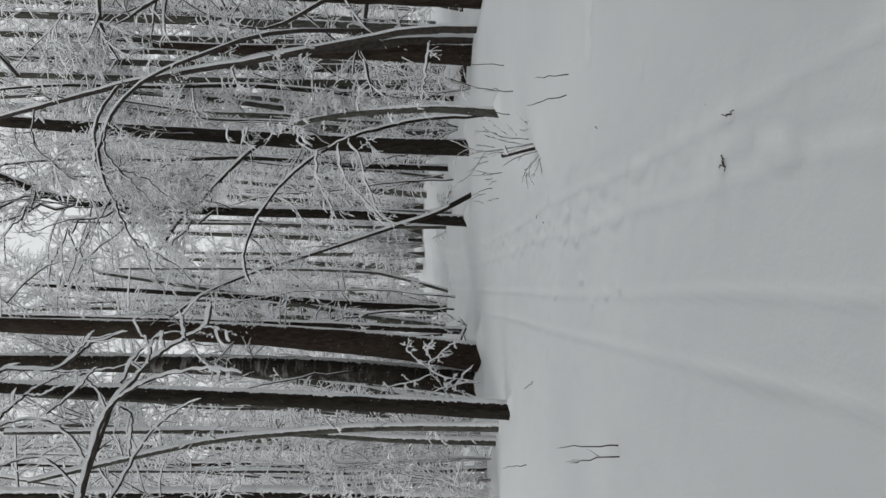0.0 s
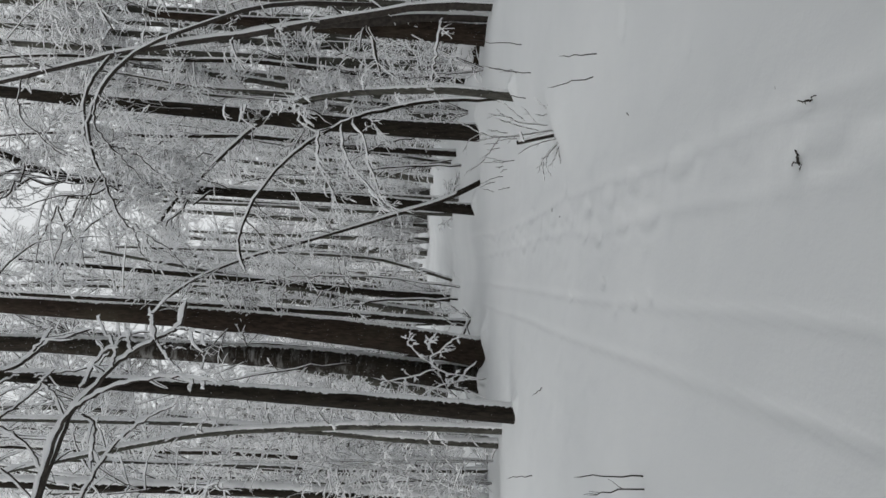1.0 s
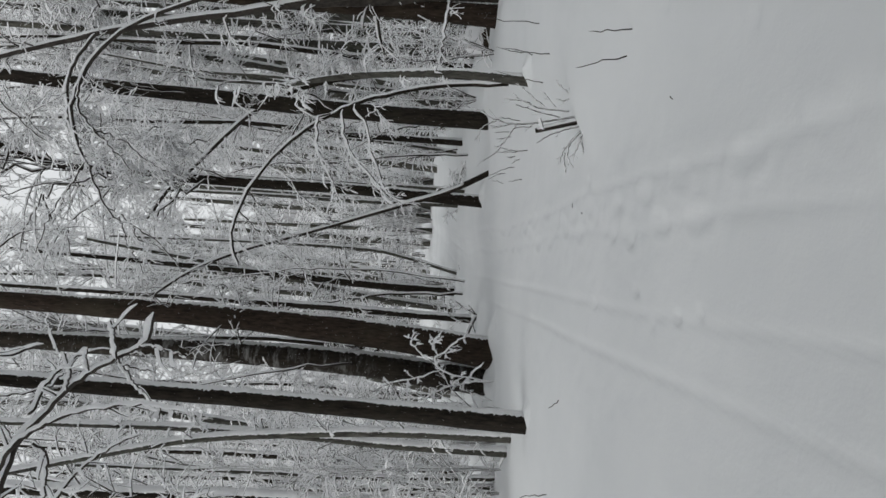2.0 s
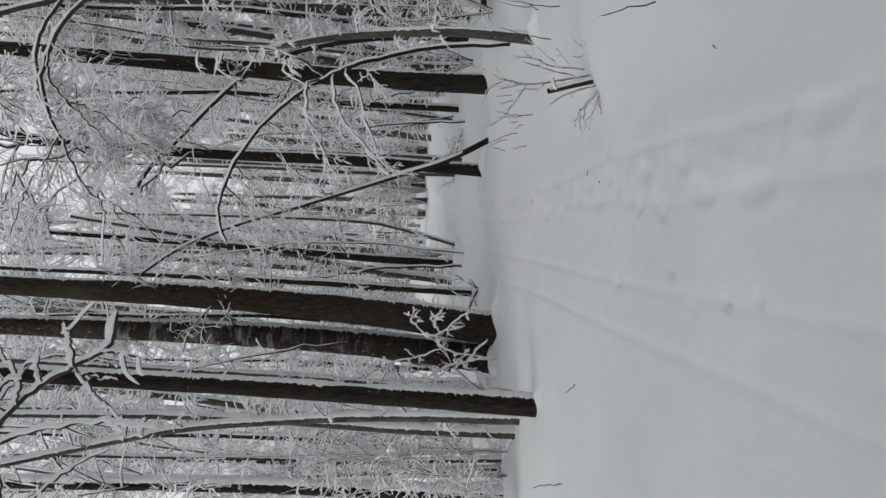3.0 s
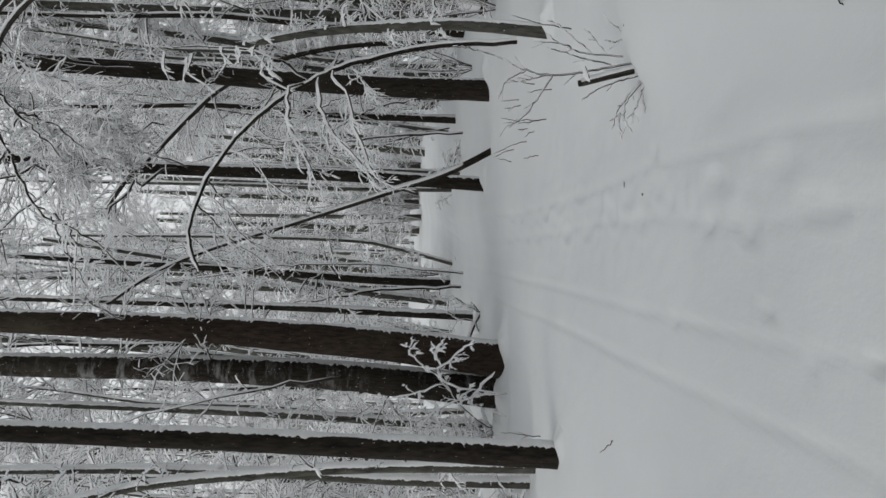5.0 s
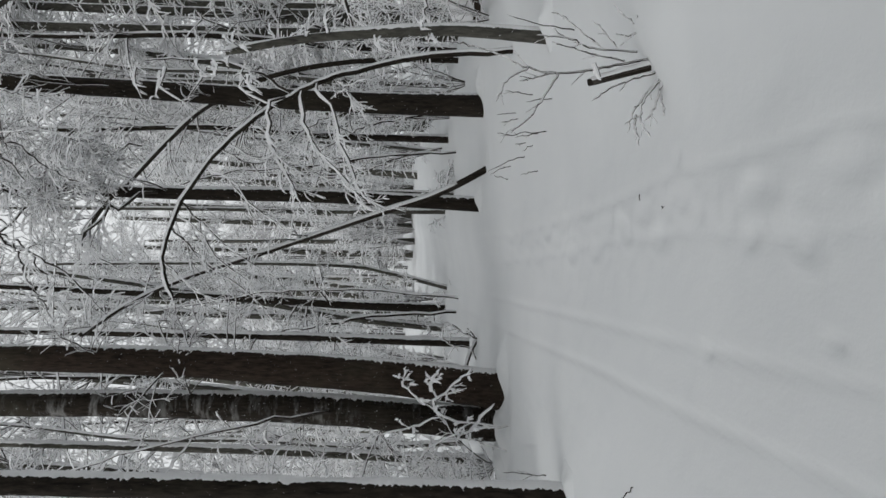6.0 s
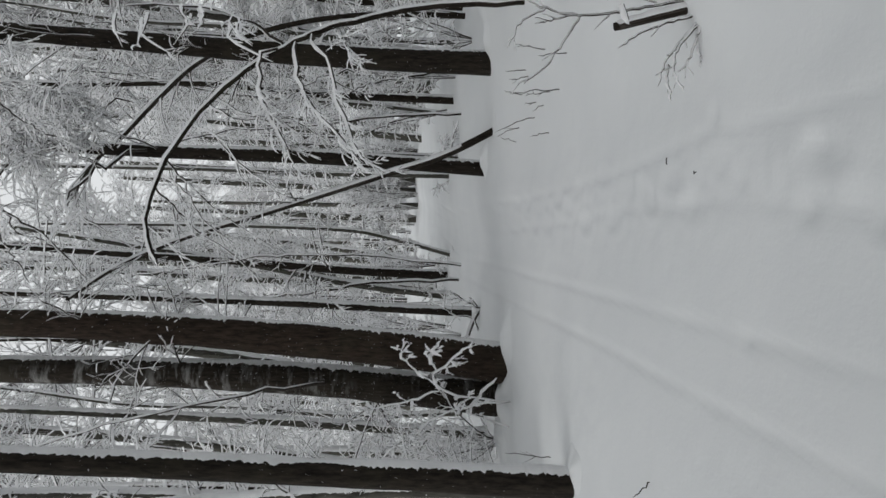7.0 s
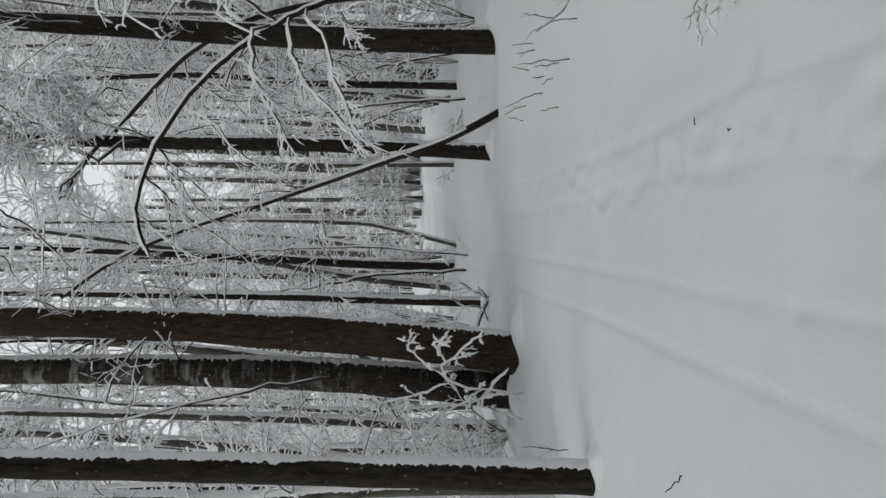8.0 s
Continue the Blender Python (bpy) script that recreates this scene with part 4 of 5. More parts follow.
# stem that has fallen and lodged in the forked tree


def lodged_stem():
    base = (2.75, 19.5, 0.1)
    owner = thing("leaning_tree", "broken stem lodged in the fork of a slender tree", "leaning tree", at=base)
    me, p, r, axes = trunk_mesh([base, (2.65, 19.5, 2.2), (2.3, 19.5, 3.8), (1.75, 19.5, 4.85), (1.15, 19.5, 5.5), (0.38, 19.5, 6.2), (0.0, 19.5, 6.6), (-0.75, 19.5, 7.1)], 0.052, 0.032, 0, BARK, 60, 10, 0.1, 9)
    part("trunk", me, owner)
    w = Wood(base, 47)
    w.add(p[None, 20:], r[None, 20:] * 1.02, 0.055, 8, 7, 0.0)
    P, R = sprout(w.rng, p[None], r[None], 14, 1.3, 60, 6, 0.1, 0.4, 1, 0.3)
    w.add(P, R, 0.026, 4, 3)
    P, R = sprout(w.rng, P, R, 6, 0.45, 50, 4, 0.2, 0.2, 1, 0.6)
    w.add(P, R, 0.020, 3, 3)
    finish(owner, w)


lodged_stem()

# ---- shrubs and small growth near the path ----


def snowy_bush(base, seed, stems, height, spread, snow, label, twig=6, order=3):
    owner = thing("shrub", label, "shrub", at=base)
    w = Wood(base, seed)
    rng = w.rng
    P0 = []
    for k in range(stems):
        a = rng.uniform(0, 2 * np.pi)
        out = spread * rng.uniform(0.4, 1.0)
        h = height * rng.uniform(0.55, 1.1)
        P0.append(catmull([base, (base[0] + 0.3 * out * np.cos(a), base[1] + 0.3 * out * np.sin(a), base[2] + 0.45 * h),
                           (base[0] + 0.7 * out * np.cos(a + 0.3), base[1] + 0.7 * out * np.sin(a + 0.3), base[2] + 0.85 * h),
                           (base[0] + out * np.cos(a + 0.5), base[1] + out * np.sin(a + 0.5), base[2] + h)], 9))
    P = np.array(P0)
    P[:, 1:] += np.cumsum(rng.normal(size=P[:, 1:].shape), 1) * 0.018
    R = np.repeat(np.linspace(0.009, 0.005, 9)[None], stems, 0) * (1 if base[1] < 24 else 1.8)
    w.add(P, R, snow * 0.6, 5, 5, 0.1)
    P, R = sprout(rng, P, R, twig + 3, 0.25 + height * 0.13, 55, 5, 0.15, 0.12, 1, 0.6, 0.28, 0.004)
    w.add(P, R, snow * 0.7, 3, 5 if base[1] < 20 else 3, 0.06)
    if order > 2:
        P, R = sprout(rng, P, R, 3, 0.10 + height * 0.06, 50, 3, 0.2, 0.2, 1, 0.7, 0.2, 0.003)
        w.add(P, R, snow * 0.6, 2, 3, 0.06)
    finish(owner, w)
    return owner


def trunk_bush():
    base = (-2.72, 15.2, 0.0)
    owner = thing("shrub", "small shrub thick with snow at the foot of the twin trees", "shrub", at=base)
    w = Wood(base, 51)
    runs = (([base, (-2.70, 15.2, 0.45), (-2.57, 15.2, 0.85), (-2.37, 15.2, 0.93), (-2.22, 15.2, 0.55)], 0.014),
            ([(-2.57, 15.2, 0.85), (-2.40, 15.2, 1.1), (-2.20, 15.2, 1.32), (-2.08, 15.2, 1.38)], 0.011),
            ([(-2.40, 15.2, 0.95), (-2.28, 15.2, 0.80), (-2.10, 15.2, 0.62), (-2.02, 15.2, 0.50)], 0.010),
            ([(-3.05, 15.2, 0.0), (-2.88, 15.2, 0.45), (-2.65, 15.2, 0.35), (-2.42, 15.2, 0.18)], 0.013),
            ([base, (-2.80, 15.2, 0.5), (-2.95, 15.2, 0.9), (-3.2, 15.2, 1.2)], 0.012),
            ([(-2.57, 15.2, 0.85), (-2.75, 15.2, 1.25), (-2.85, 15.2, 1.75)], 0.011),
            ([(-2.37, 15.2, 0.93), (-2.18, 15.2, 0.98), (-2.0, 15.2, 0.92)], 0.009))
    for pts, r0 in runs:
        P, R = line(pts, r0, r0 * 0.6, 12, 0.012, 9)
        R = R * 0.65
        w.add(P, R, 0.048, 6, 7, 0.0)
        P, R = sprout(w.rng, P, R, 5, 0.22, 60, 6, 0.1, 0.2, 1, 0.6, 0.3)
        w.add(P, R, 0.040, 4, 5, 0.03)
        P, R = sprout(w.rng, P, R, 3, 0.11, 50, 4, 0.2, 0.2, 1, 0.7)
        w.add(P, R, 0.030, 3, 5, 0.03)
    finish(owner, w)


trunk_bush()
for i, (x, y, h, s, n) in enumerate(((-3.75, 15.5, 1.7, 0.40, 7), (-3.55, 14.6, 3.6, 0.5, 8), (-4.05, 13.9, 3.0, 0.5, 8), (-3.70, 13.9, 4.4, 0.4, 7))):
    snowy_bush((x, y, gz(x, y) - 0.1), 260 + i, n, h, s, 0.026, "young shoots white with snow beside the trunks", 7, 3)


def broken_bough():
    base = (1.09, 10.05, -0.02)
    owner = thing("broken_bough", "dark broken bough stuck in snow with bare twigs", "fallen bough", at=base)
    me, p, r, axes = trunk_mesh([base, (1.05, 10.05, 0.13), (0.995, 10.05, 0.32), (0.94, 10.05, 0.50)], 0.026, 0.022, 0, BARK, 24, 10, 0.1, 5)
    part("stub", me, owner, "dark wet broken stub")
    w = Wood(base, 52)
    w.add(p[None, 5:], r[None, 5:], 0.030, 8, 7, 0.0)
    lump, R = line([(1.05, 10.04, 0.47), (1.0, 10.03, 0.45), (0.955, 10.03, 0.43)], 0.010, 0.008, 8, 0.0, 9)
    w.add(lump, R, 0.020, 6, 7, 0.0)

    def bare(r0, kids, snow, y, *xz):
        """A twig of the bough, bare or with a little snow along it."""
        P, R = line([(x, y, z) for x, z in xz], r0, r0 * 0.5, 5 * len(xz), 0.004, 9)
        w.add(P, R, snow, 5, 5 if snow > 0.006 else 3, 0.1)
        if kids:
            P, R = sprout(w.rng, P, R, kids, 0.13, 40, 5, 0.0, 0.25, 1, 0.7, 0.12, 0.0024)
            w.add(P, R, snow * 0.6, 3, 3, 0.3)

    bare(0.008, 4, 0.004, 10.05, (1.10, 0.10), (1.05, 0.33), (1.01, 0.51), (0.99, 0.68), (1.01, 0.86), (1.09, 1.04), (1.13, 1.22), (1.14, 1.34))
    bare(0.006, 3, 0.003, 10.05, (0.99, 0.68), (0.84, 0.76), (0.70, 0.87), (0.64, 0.97))
    bare(0.005, 2, 0.003, 10.03, (1.01, 0.86), (0.93, 0.98), (0.81, 1.04))
    bare(0.005, 2, 0.003, 10.02, (0.99, 0.70), (0.95, 0.83), (0.93, 0.91))
    bare(0.006, 2, 0.004, 10.08, (1.08, 0.28), (1.11, 0.46), (1.15, 0.63), (1.17, 0.72))
    bare(0.006, 2, 0.004, 10.10, (1.14, 0.20), (1.15, 0.47), (1.20, 0.61), (1.21, 0.80))
    bare(0.004, 0, 0.003, 10.10, (1.17, 0.55), (1.22, 0.66), (1.27, 0.73))
    bare(0.004, 1, 0.004, 10.12, (1.14, 0.30), (1.25, 0.39), (1.31, 0.47))
    bare(0.005, 2, 0.004, 10.12, (1.15, 0.40), (1.27, 0.56), (1.36, 0.70))
    bare(0.005, 2, 0.006, 10.15, (1.26, 0.08), (1.30, 0.18), (1.35, 0.26), (1.42, 0.34))
    bare(0.004, 1, 0.006, 10.15, (1.29, 0.14), (1.24, 0.24), (1.25, 0.32))
    # the low spray, soft with snow
    bare(0.007, 2, 0.008, 10.0, (1.02, 0.06), (0.98, 0.20), (0.92, 0.36), (0.83, 0.49))
    bare(0.007, 3, 0.008, 9.98, (1.0, 0.08), (0.89, 0.16), (0.79, 0.24), (0.65, 0.28))
    bare(0.006, 3, 0.007, 9.96, (0.98, 0.09), (0.84, 0.19), (0.74, 0.21), (0.63, 0.15))
    bare(0.006, 1, 0.007, 9.97, (0.76, 0.24), (0.68, 0.23), (0.58, 0.21))
    bare(0.006, 2, 0.006, 9.99, (0.99, 0.10), (0.86, 0.08), (0.76, 0.06))
    bare(0.006, 2, 0.006, 9.95, (0.95, 0.10), (0.80, 0.13), (0.72, 0.19))
    finish(owner, w, snow_label="thin snow on the broken twigs")


broken_bough()


def bent_root():
    base = (-2.70, 18.65, -0.05)
    owner = thing("dead_branch", "crooked dead branch poking out of the snow", "dead branch", at=base)
    w = Wood(base, 53)
    for pts, r0 in (([(-2.17, 18.65, -0.20), (-2.25, 18.65, -0.02), (-2.40, 18.65, 0.05), (-2.72, 18.65, 0.16), (-2.8, 18.6, 0.3)], 0.046), ([(-2.25, 18.65, 0.0), (-2.1, 18.6, 0.25), (-1.95, 18.6, 0.45)], 0.014), ([(-2.4, 18.65, 0.05), (-2.35, 18.6, 0.4), (-2.2, 18.6, 0.6)], 0.014)):
        P, R = line(pts, r0, r0 * 0.5, 10, 0.015, 9)
        w.add(P, R, 0.026, 6, 5, 0.2)
        P, R = sprout(w.rng, P, R, 5, 0.42, 50, 5, 0.1, 0.2, 1, 0.4)
        w.add(P, R, 0.022, 4, 5, 0.1)
        P, R = sprout(w.rng, P, R, 3, 0.18, 50, 4, 0.1, 0.2, 1, 0.6)
        w.add(P, R, 0.018, 3, 3, 0.1)
    finish(owner, w)


bent_root()


def stump():
    x, y = 2.97, 16.6
    base = (x, y, gz(x, y) - 0.1)
    owner = thing("tree_stump", "old tree stump under a tall cap of snow", "tree stump", at=base)
    me, p, r, axes = trunk_mesh([base, (x, y, base[2] + 0.15), (x + 0.02, y, base[2] + 0.28)], 0.22, 0.19, 0, BARK_BROWN, 14, 14, 0.25, 6)
    part("stump_wood", me, owner)
    sides = 18
    a = np.arange(sides) / sides * 2 * np.pi
    prof = [(0.23, 0.15), (0.25, 0.20), (0.255, 0.30), (0.24, 0.40), (0.19, 0.47), (0.13, 0.505), (0.06, 0.52), (0.005, 0.525)]
    V = [[(q * (1 + 0.06 * math.sin(3 * t + 1)) * math.cos(t), q * (1 + 0.06 * math.cos(2 * t)) * math.sin(t), h) for t in a] for q, h in prof]
    part("snow_cap", mesh_of("snow_cap", V, strip_quads(1, len(prof), sides, True), SNOW), owner, "rounded cap of white snow")


stump()

# dry stalks standing in the snow


def dry_stalk(x, y, height, lean, seed, fork=False):
    z = gz(x, y) - 0.05
    w = Wood((x, y, z), seed)
    P, R = line([(x, y, z), (x + lean * 0.4, y, z + height * 0.5), (x + lean, y - 0.03, z + height)], 0.006, 0.0028, 9, 0.006, seed)
    w.add(P, R, 0, 5)
    if fork:
        P, R = sprout(w.rng, P, R, 3, height * 0.4, 30, 5, 0.0, 0.3, 0.9, 0.7, 0.15, 0.0022)
        w.add(P, R, 0, 3)
    ob = new("dry_stalk", mesh_of("dry_stalk", np.vstack(w.wv), np.vstack(w.wq), TWIG))
    ob.location = (x, y, z)
    tagged(ob, "thin dry brown stalk standing in the snow", "stalk", "dry stalks beside the path")


STALKS = ((1.58, 8.6, 0.36, -0.05), (1.42, 8.75, 0.42, -0.12), (1.79, 11.0, 0.55, 0.03), (2.21, 11.5, 0.7, 0.0), (-1.32, 7.1, 0.50, -0.01), (-1.38, 7.05, 0.42, -0.04), (-2.70, 10.7, 0.35, -0.04),
          (0.94, 13.2, 0.52, -0.07), (0.95, 13.55, 0.30, -0.06), (0.57, 13.7, 0.24, -0.06), (0.76, 14.35, 0.48, -0.20), (0.90, 14.2, 0.18, -0.04), (0.85, 13.85, 0.17, -0.08), (-1.60, 10.4, 0.16, -0.10), (-2.55, 13.0, 0.5, 0.06),
          (1.22, 12.85, 0.30, -0.04), (1.27, 14.6, 0.28, -0.03), (1.20, 14.5, 0.24, -0.06), (1.6, 11.7, 0.6, 0.1), (2.0, 12.2, 0.5, 0.05), (0.68, 15.2, 0.30, -0.12), (1.02, 14.9, 0.26, 0.04), (0.50, 15.4, 0.25, 0.05), (1.35, 13.6, 0.35, 0.03))
for i, (x, y, h, lean) in enumerate(STALKS):
    dry_stalk(x, y, h, lean, 200 + i, i % 3 == 2)

# bits of twig that have dropped on the snow
for i, (x, y, size, turn) in enumerate(((0.91, 5.81, 0.05, 0.3), (1.03, 7.95, 0.06, 0.9), (0.28, 10.5, 0.09, 0.4), (0.22, 10.1, 0.04, 2.0), (-1.9, 24.0, 0.25, 0.3))):
    z = gz(x, y) - 0.004
    size *= 0.7
    d = np.array([math.cos(turn), math.sin(turn), 0.25])
    P, R = line([np.array([x, y, z]) - d * size / 2, np.array([x + 0.01, y, z + 0.012]), np.array([x, y, z]) + d * size / 2], 0.0035, 0.0025, 7, 0.003, i)
    w = Wood((x, y, z), i)
    w.add(P, R, 0, 5)
    if size > 0.1:
        P, R = sprout(w.rng, P, R, 3, size * 0.4, 50, 4, 0, 0.2, 1, 0.7)
        w.add(P, R, 0, 4)
    ob = new("fallen_twig", mesh_of("fallen_twig", np.vstack(w.wv), np.vstack(w.wq), TWIG))
    ob.location = (x, y, z)
    tagged(ob, "small dark bit of twig lying on the snow", "twig", "fallen twigs on the snow")

# dark scraps of bark and twig that have sunk into the old footprints


def bark_scrap(x, y, seed, *runs):
    z = gz(x, y) - 0.030
    w = Wood((x, y, z), seed)
    for size, dx, dy, turn, r0 in runs:
        size, r0 = size * 0.7, r0 * 0.6
        d = np.array([math.cos(turn), math.sin(turn), 0.15]) * size
        c = np.array([x + dx, y + dy, z + 0.01])
        P, R = line([c - d / 2, c + np.array([0.006, 0.004, 0.012]), c + d / 2], r0, r0 * 0.4, 9, 0.003, seed)
        R[0] *= np.sin(np.linspace(0.25, 2.9, 9)) + 0.15
        w.add(P, R, 0, 6)
    ob = new("bark_scrap", mesh_of("bark_scrap", np.vstack(w.wv), np.vstack(w.wq), TWIG))
    ob.location = (x, y, z)
    tagged(ob, "dark wet scrap of bark sunk in a footprint", "bark scrap", "fallen scraps on the snow")


bark_scrap(0.60, 5.60, 501, (0.075, 0.0, 0.0, 0.25, 0.012), (0.09, -0.05, -0.03, -0.15, 0.007), (0.05, 0.03, 0.02, 0.8, 0.006), (0.05, -0.02, 0.03, 2.2, 0.005))
bark_scrap(0.83, 5.57, 502, (0.06, 0.0, 0.0, 1.9, 0.009), (0.09, 0.012, -0.05, 2.0, 0.005), (0.08, 0.005, 0.05, 1.2, 0.005))

# ---- woodland behind: a few kinds of tree, repeated ----


def wood_tree(seed, height, r0, limbs, s0, length, snow, lean, rmin=0.004, levels=((5, 0.7), (5, 0.34)), mat=None, fine=4):
    rng = np.random.default_rng(seed)
    pts = [(0, 0, -0.15)]
    x = y = 0.0
    for k in range(1, 6):
        x += lean[0] * height / 5 + rng.normal() * 0.010 * height
        y += lean[1] * height / 5 + rng.normal() * 0.010 * height
        pts.append((x, y, height * k / 5))
    # the unseen trees added for shade (kinds 5 and 6) carry this label too
    owner = thing("tree", "bare woodland tree with snow on all its twigs", "tree", "trees of the wood behind", at=pts[0])
    me, p, r, axes = trunk_mesh(pts, r0, r0 * 0.25, 0, mat or BARK, 40, 9, 0.1, seed)
    part("trunk", me, owner)
    part("wind_snow", wind_snow_mesh(p, r, axes, seed, 48, 0.035, step=0.12), owner, "ridge of snow on the bark")
    w = Wood(pts[0], seed)
    crown(w, p, r, limbs, s0, 0.99, length, levels, snow, 60, 0.20, 0.2, 0.2, rmin, fine)
    finish(owner, w)
    return owner


KINDS = []
KINDS.append(wood_tree(101, 11.0, 0.060, 26, 0.10, 1.3, 0.056, (0.02, 0), 0.0042, ((5, 0.8), (6, 0.46)), mat=BARK_GREY_HAZE))
KINDS.append(wood_tree(102, 13.0, 0.085, 28, 0.14, 1.7, 0.056, (-0.015, 0.01), 0.0042, ((5, 0.9), (6, 0.46))))
KINDS.append(wood_tree(103, 15.0, 0.130, 23, 0.26, 2.7, 0.058, (0.0, 0), 0.0048, ((6, 1.1), (6, 0.55)), mat=BARK_GREY_HAZE))
KINDS.append(wood_tree(104, 9.0, 0.045, 24, 0.06, 1.2, 0.054, (0.05, 0), 0.0042, ((5, 0.8), (6, 0.44)), mat=BARK_GREY_HAZE))
KINDS.append(wood_tree(105, 17.0, 0.170, 23, 0.30, 3.1, 0.060, (0.01, 0.01), 0.0048, ((6, 1.2), (6, 0.6)), mat=BARK_GREY_HAZE))
# kind 5: cheap tree for the unseen wood that holds back skylight
KINDS.append(wood_tree(106, 14.0, 0.140, 22, 0.15, 2.8, 0.045, (0.0, 0.0), 0.012, ((5, 1.2),), fine=3))
# kind 6: dense high crown, made only to shade the ground from out of view
KINDS.append(wood_tree(107, 13.0, 0.150, 36, 0.48, 4.2, 0.10, (0.0, 0.0), 0.016, ((9, 1.8),), fine=3))
KINDS.append(wood_tree(108, 16.0, 0.120, 26, 0.40, 4.6, 0.050, (0.0, 0.0), 0.005, ((9, 1.5), (7, 0.6)), mat=BARK_GREY_HAZE))
KINDS.append(wood_tree(109, 18.0, 0.180, 21, 0.30, 3.2, 0.085, (0.01, 0.0), 0.007, ((5, 1.4), (6, 0.8)), mat=BARK_GREY_HAZE, fine=3))
KINDS.append(wood_tree(110, 16.0, 0.120, 21, 0.22, 2.6, 0.080, (-0.01, 0.0), 0.007, ((5, 1.2), (6, 0.7)), mat=BARK_GREY_HAZE, fine=3))
used = set()


def place(kind, x, y, turn=None, size=1.0, rng=random.Random(3)):
    if y > 37 and kind < 5:
        kind = 8 if kind in (2, 4) else 9
    ob = KINDS[kind]
    m = Matrix.Translation((x, y, gz(x, y) - 0.1)) @ Matrix.Rotation(rng.uniform(-0.35, 0.35) if turn is None else turn, 4, "Z") @ Matrix.Scale(size, 4)
    if kind not in used:
        used.add(kind)
        ob.matrix_basis = m
        return ob
    return copy_thing(ob, m)


# trees one by one: close behind, along the track, and where it bends away
for k, x, y in ((0, -3.9, 27.5), (3, 1.35, 24.5), (0, -4.9, 15.4), (3, -5.3, 16.8), (1, -6.6, 19.6), (0, -7.4, 22.4), (1, -8.0, 25.5), (1, -7.0, 29.0), (0, -6.1, 16.2), (2, 6.0, 19.5), (4, 6.9, 22.5), (1, 3.3, 21.5), (2, 7.2, 26.0), (0, 2.6, 23.0), (1, -5.6, 18.5)):
    place(k, x, y)
for k, x, y in ((2, -6.2, 22.0), (0, -4.9, 21.0), (1, -4.2, 23.5), (3, -5.2, 26.0), (4, 0.4, 52.0), (2, 1.9, 46.0), (2, -4.6, 46.5), (4, -2.0, 54.0), (2, 2.6, 30.0), (2, -3.6, 31.0), (4, 2.9, 35.0), (4, -4.6, 36.0), (0, 2.7, 22.3), (4, 3.0, 27.0)):
    place(k, x, y)
for k, x, y in ((4, -4.4, 39.0), (4, 1.2, 41.0), (4, 3.4, 48.0), (7, 2.5, 23.6), (7, 3.6, 33.0)):
    place(k, x, y)
# the tallest crowns, which close over the track
for k, x, y, size in ((7, 5.3, 20.2, 1.1), (7, -5.6, 24.6, 1.3), (7, -6.4, 28.5, 1.45), (7, 3.6, 31.0, 1.25), (7, 2.2, 38.5, 1.35), (7, -4.2, 38.0, 1.3), (7, -6.2, 20.5, 1.05), (2, -4.2, 31.5, 1.3), (2, 5.4, 30.0, 1.4), (7, 6.6, 24.5, 1.15), (2, 6.2, 28.0, 1.25)):
    place(k, x, y, None, size)
scatter = random.Random(7)
spots = []
while len(spots) < 20:
    y = scatter.uniform(20, 58)
    x = scatter.uniform(-1, 1) * (4 + 0.34 * y)
    if abs(x - float(path_x(y))) < (2.2 + 0.02 * y) * (1 - 0.85 * (y > 48)):
        continue
    if any((x - a) ** 2 + (y - b) ** 2 < 1.6 for a, b in spots):
        continue
    spots.append((x, y))
    place(scatter.choice((0, 1, 1, 2, 3, 3, 4)), x, y)
# the wood goes on beside and behind: unseen trees, added to dim the ground
spots = []
while len(spots) < 24:
    x, y = scatter.uniform(-24, 24), scatter.uniform(-22, 24)
    if abs(x) < 5.0 + 0.45 * max(y - 1, 0) or any((x - a) ** 2 + (y - b) ** 2 < 5 for a, b in spots):
        continue
    spots.append((x, y))
    place(5, x, y)
# tall trees added out of view, whose crowns over the path behind shade the near ground
for x, y in ((-2.6, 4.4), (2.6, 5.0), (2.5, 2.2), (-2.6, 1.0), (2.7, 0.2), (-3.4, -2.6), (-4.8, -8.5), (-5.6, 0.5), (-3.0, -0.9), (-4.4, 9.4), (3.2, -3.2), (-2.3, -6.0), (2.2, -7.0), (4.9, -9.5), (4.4, 3.4), (-4.9, 3.2), (5.8, 0.4), (-1.8, -11.0), (6.6, -5.0), (3.6, 6.6), (-5.4, 7.0), (3.1, -1.4), (4.4, 9.8)):
    place(6, x, y)

# thickets of young growth under the trees
NEAR = ((-3.5, 15.9), (-3.9, 16.6), (-4.6, 17.5), (-3.3, 17.8), (-4.0, 12.9), (-4.6, 13.4), (2.6, 15.6), (3.0, 17.8), (2.2, 18.6), (3.9, 18.5), (2.9, 20.2), (1.9, 21.5), (-5.2, 20.0), (-3.4, 21.6))
DEEP = ((-3.9, 24.6), (2.4, 25.2), (3.6, 23.2), (4.8, 17.2), (5.0, 22.0), (-2.9, 28.5), (1.6, 29.0), (2.6, 31.5), (-3.6, 33.0), (1.9, 43.5), (-3.9, 43.5), (-1.2, 49.5), (0.6, 50.0), (-0.2, 47.0), (-1.8, 48.0), (1.3, 48.5), (-2.9, 47.5), (0.3, 55.0), (-1.5, 55.5), (-2.6, 51.0), (1.9, 51.5), (-0.3, 52.5), (-3.6, 50.2), (-1.9, 53.0), (0.9, 53.5))
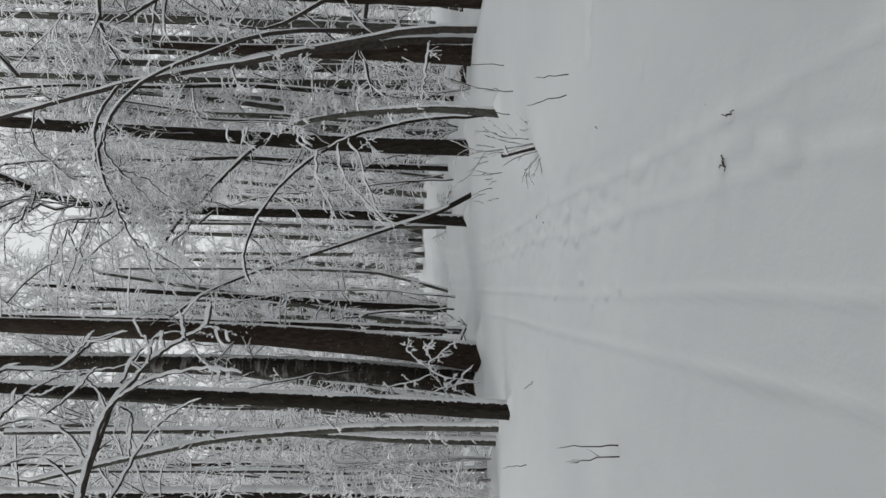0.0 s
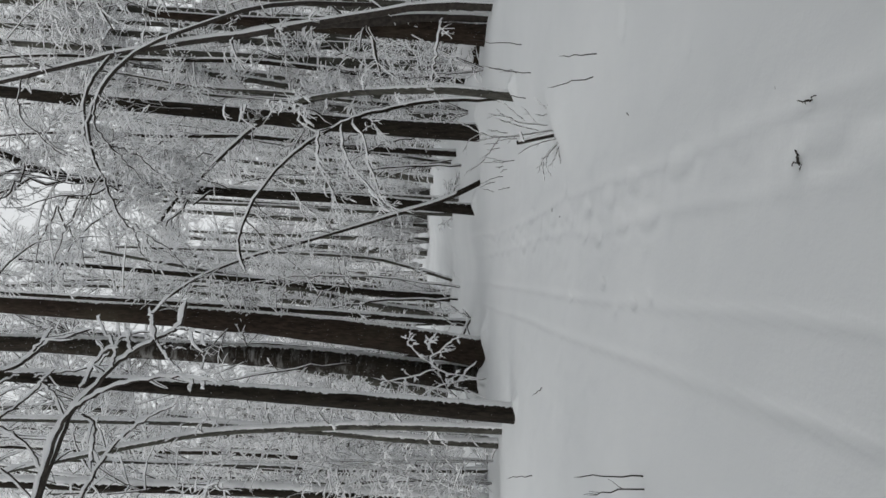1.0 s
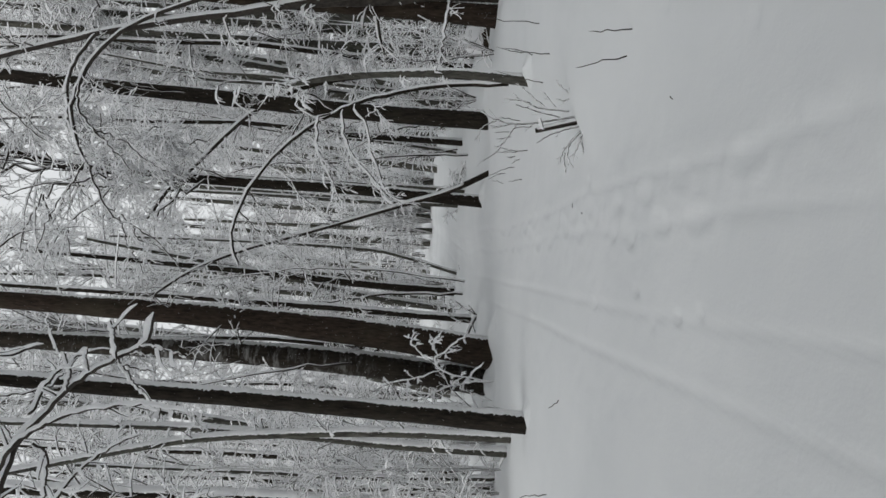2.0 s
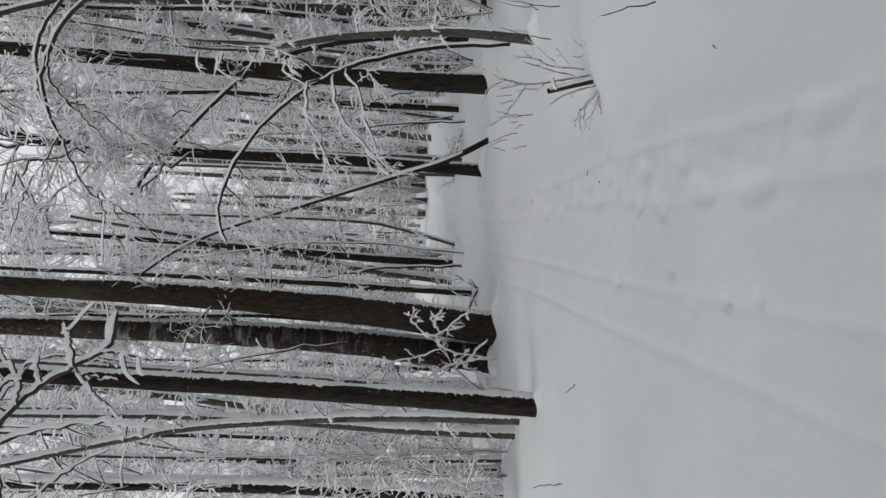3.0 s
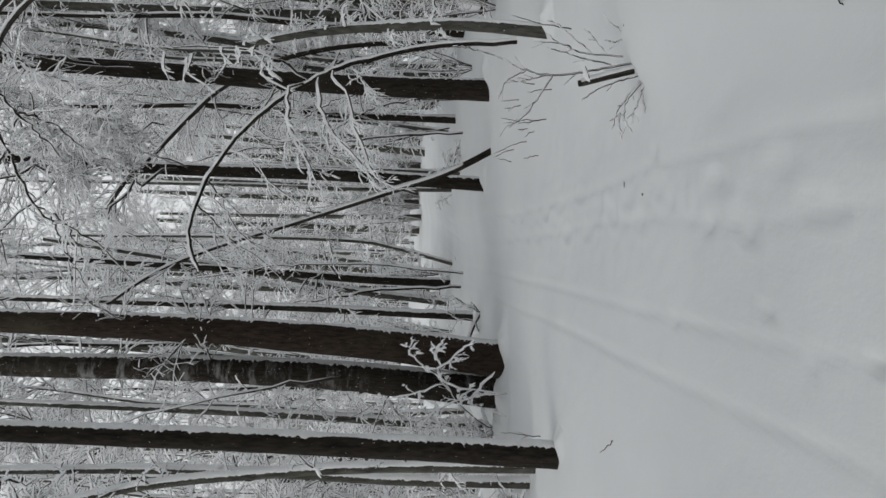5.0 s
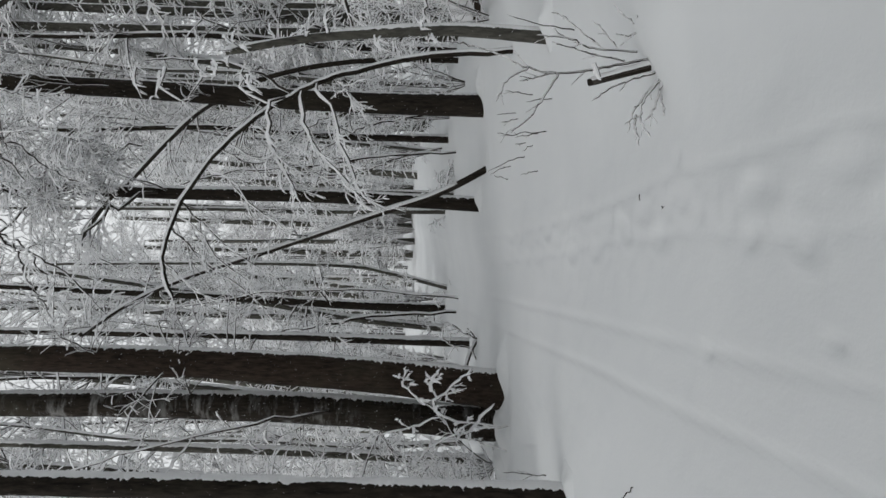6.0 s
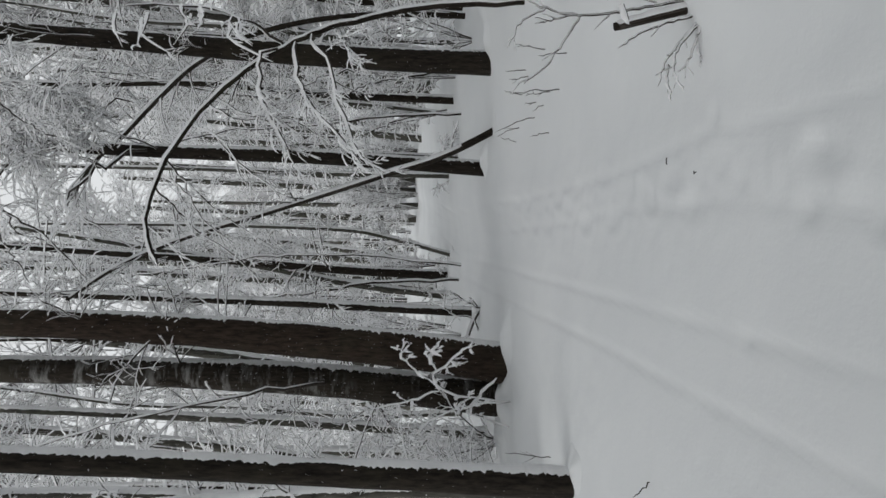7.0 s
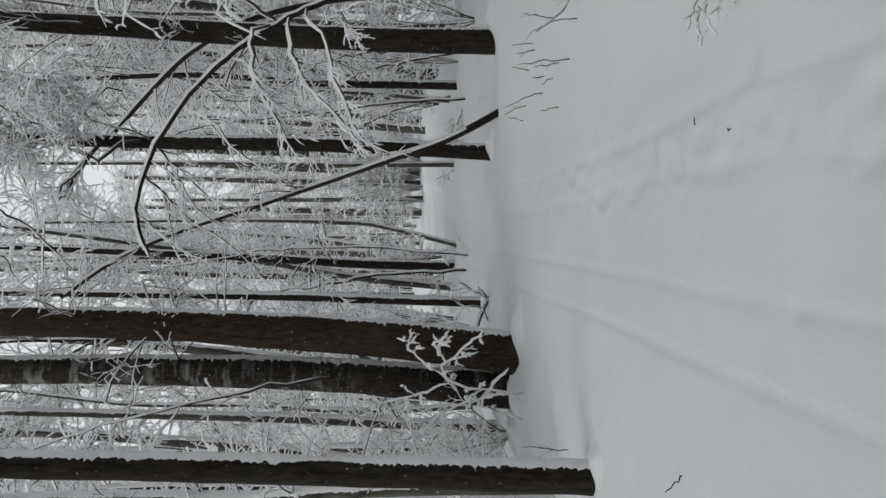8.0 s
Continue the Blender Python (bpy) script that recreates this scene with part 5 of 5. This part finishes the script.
for i, (x, y) in enumerate(NEAR + DEEP):
    tall = (0.5 if y < 19 else 1.3) + 0.05 * y + 0.6 * ((i * 7) % 5) / 4
    snowy_bush((x, y, gz(x, y) - 0.1), 300 + i, 8, tall, 0.55 + 0.012 * y, 0.006 + 0.0014 * y, "dense thicket of young stems loaded with snow", 6, 3)


# rimed bushes in front of the far trunks, where the track bends out of sight
for i, (x, y, h, s) in enumerate(((-2.3, 45.2, 4.2, 1.1), (-1.5, 44.8, 5.2, 1.3), (-0.7, 45.3, 5.6, 1.4), (0.15, 44.9, 4.8, 1.2), (-1.1, 45.9, 6.4, 1.5), (0.75, 45.6, 3.8, 1.0))):
    snowy_bush((x, y, gz(x, y) - 0.1), 360 + i, 10, h, s, 0.060, "bush white with rime before the far trunks", 8, 3)


def far_woods():
    """The depth of the wood, past the trees one can count."""
    w = Wood((0, 0, 0), 77)
    rng = w.rng
    n = 175
    y = rng.uniform(56, 110, n)
    x = rng.uniform(-1, 1, n) * (5 + 0.40 * y)
    h = rng.uniform(13, 28, n)
    z0 = ground_z(x, y) - 0.2
    t = np.linspace(0, 1, 5)
    lean = rng.normal(size=(n, 2)) * 0.03
    P = np.stack([x[:, None] + lean[:, :1] * h[:, None] * t, y[:, None] + lean[:, 1:] * h[:, None] * t, z0[:, None] + h[:, None] * t], -1)
    R = rng.uniform(0.08, 0.24, n)[:, None] * (1 - 0.7 * t)[None]
    w.add(P, R, 0.05, 5, 3, 0.2)
    P, R = sprout(rng, P, R, 18, 3.0, 60, 3, 0.15, 0.15, 1.0, 0.3, 0.2, 0.012, 0.2)
    w.add(P, R, 0.09, 2, 3, 0.02)
    P, R = sprout(rng, P, R, 7, 1.4, 50, 3, 0.3, 0.1, 1.0, 0.5, 0.3, 0.006)
    w.add(P, R, 0.085, 2, 3, 0.02)
    a, b = w.meshes(TWIG)
    owner = tagged(new("far_woods", a), label="far bare woods thick with snow", category="woods", kind="stuff")
    part("far_snow", b, owner, "snow on the far woods", kind="stuff")


far_woods()
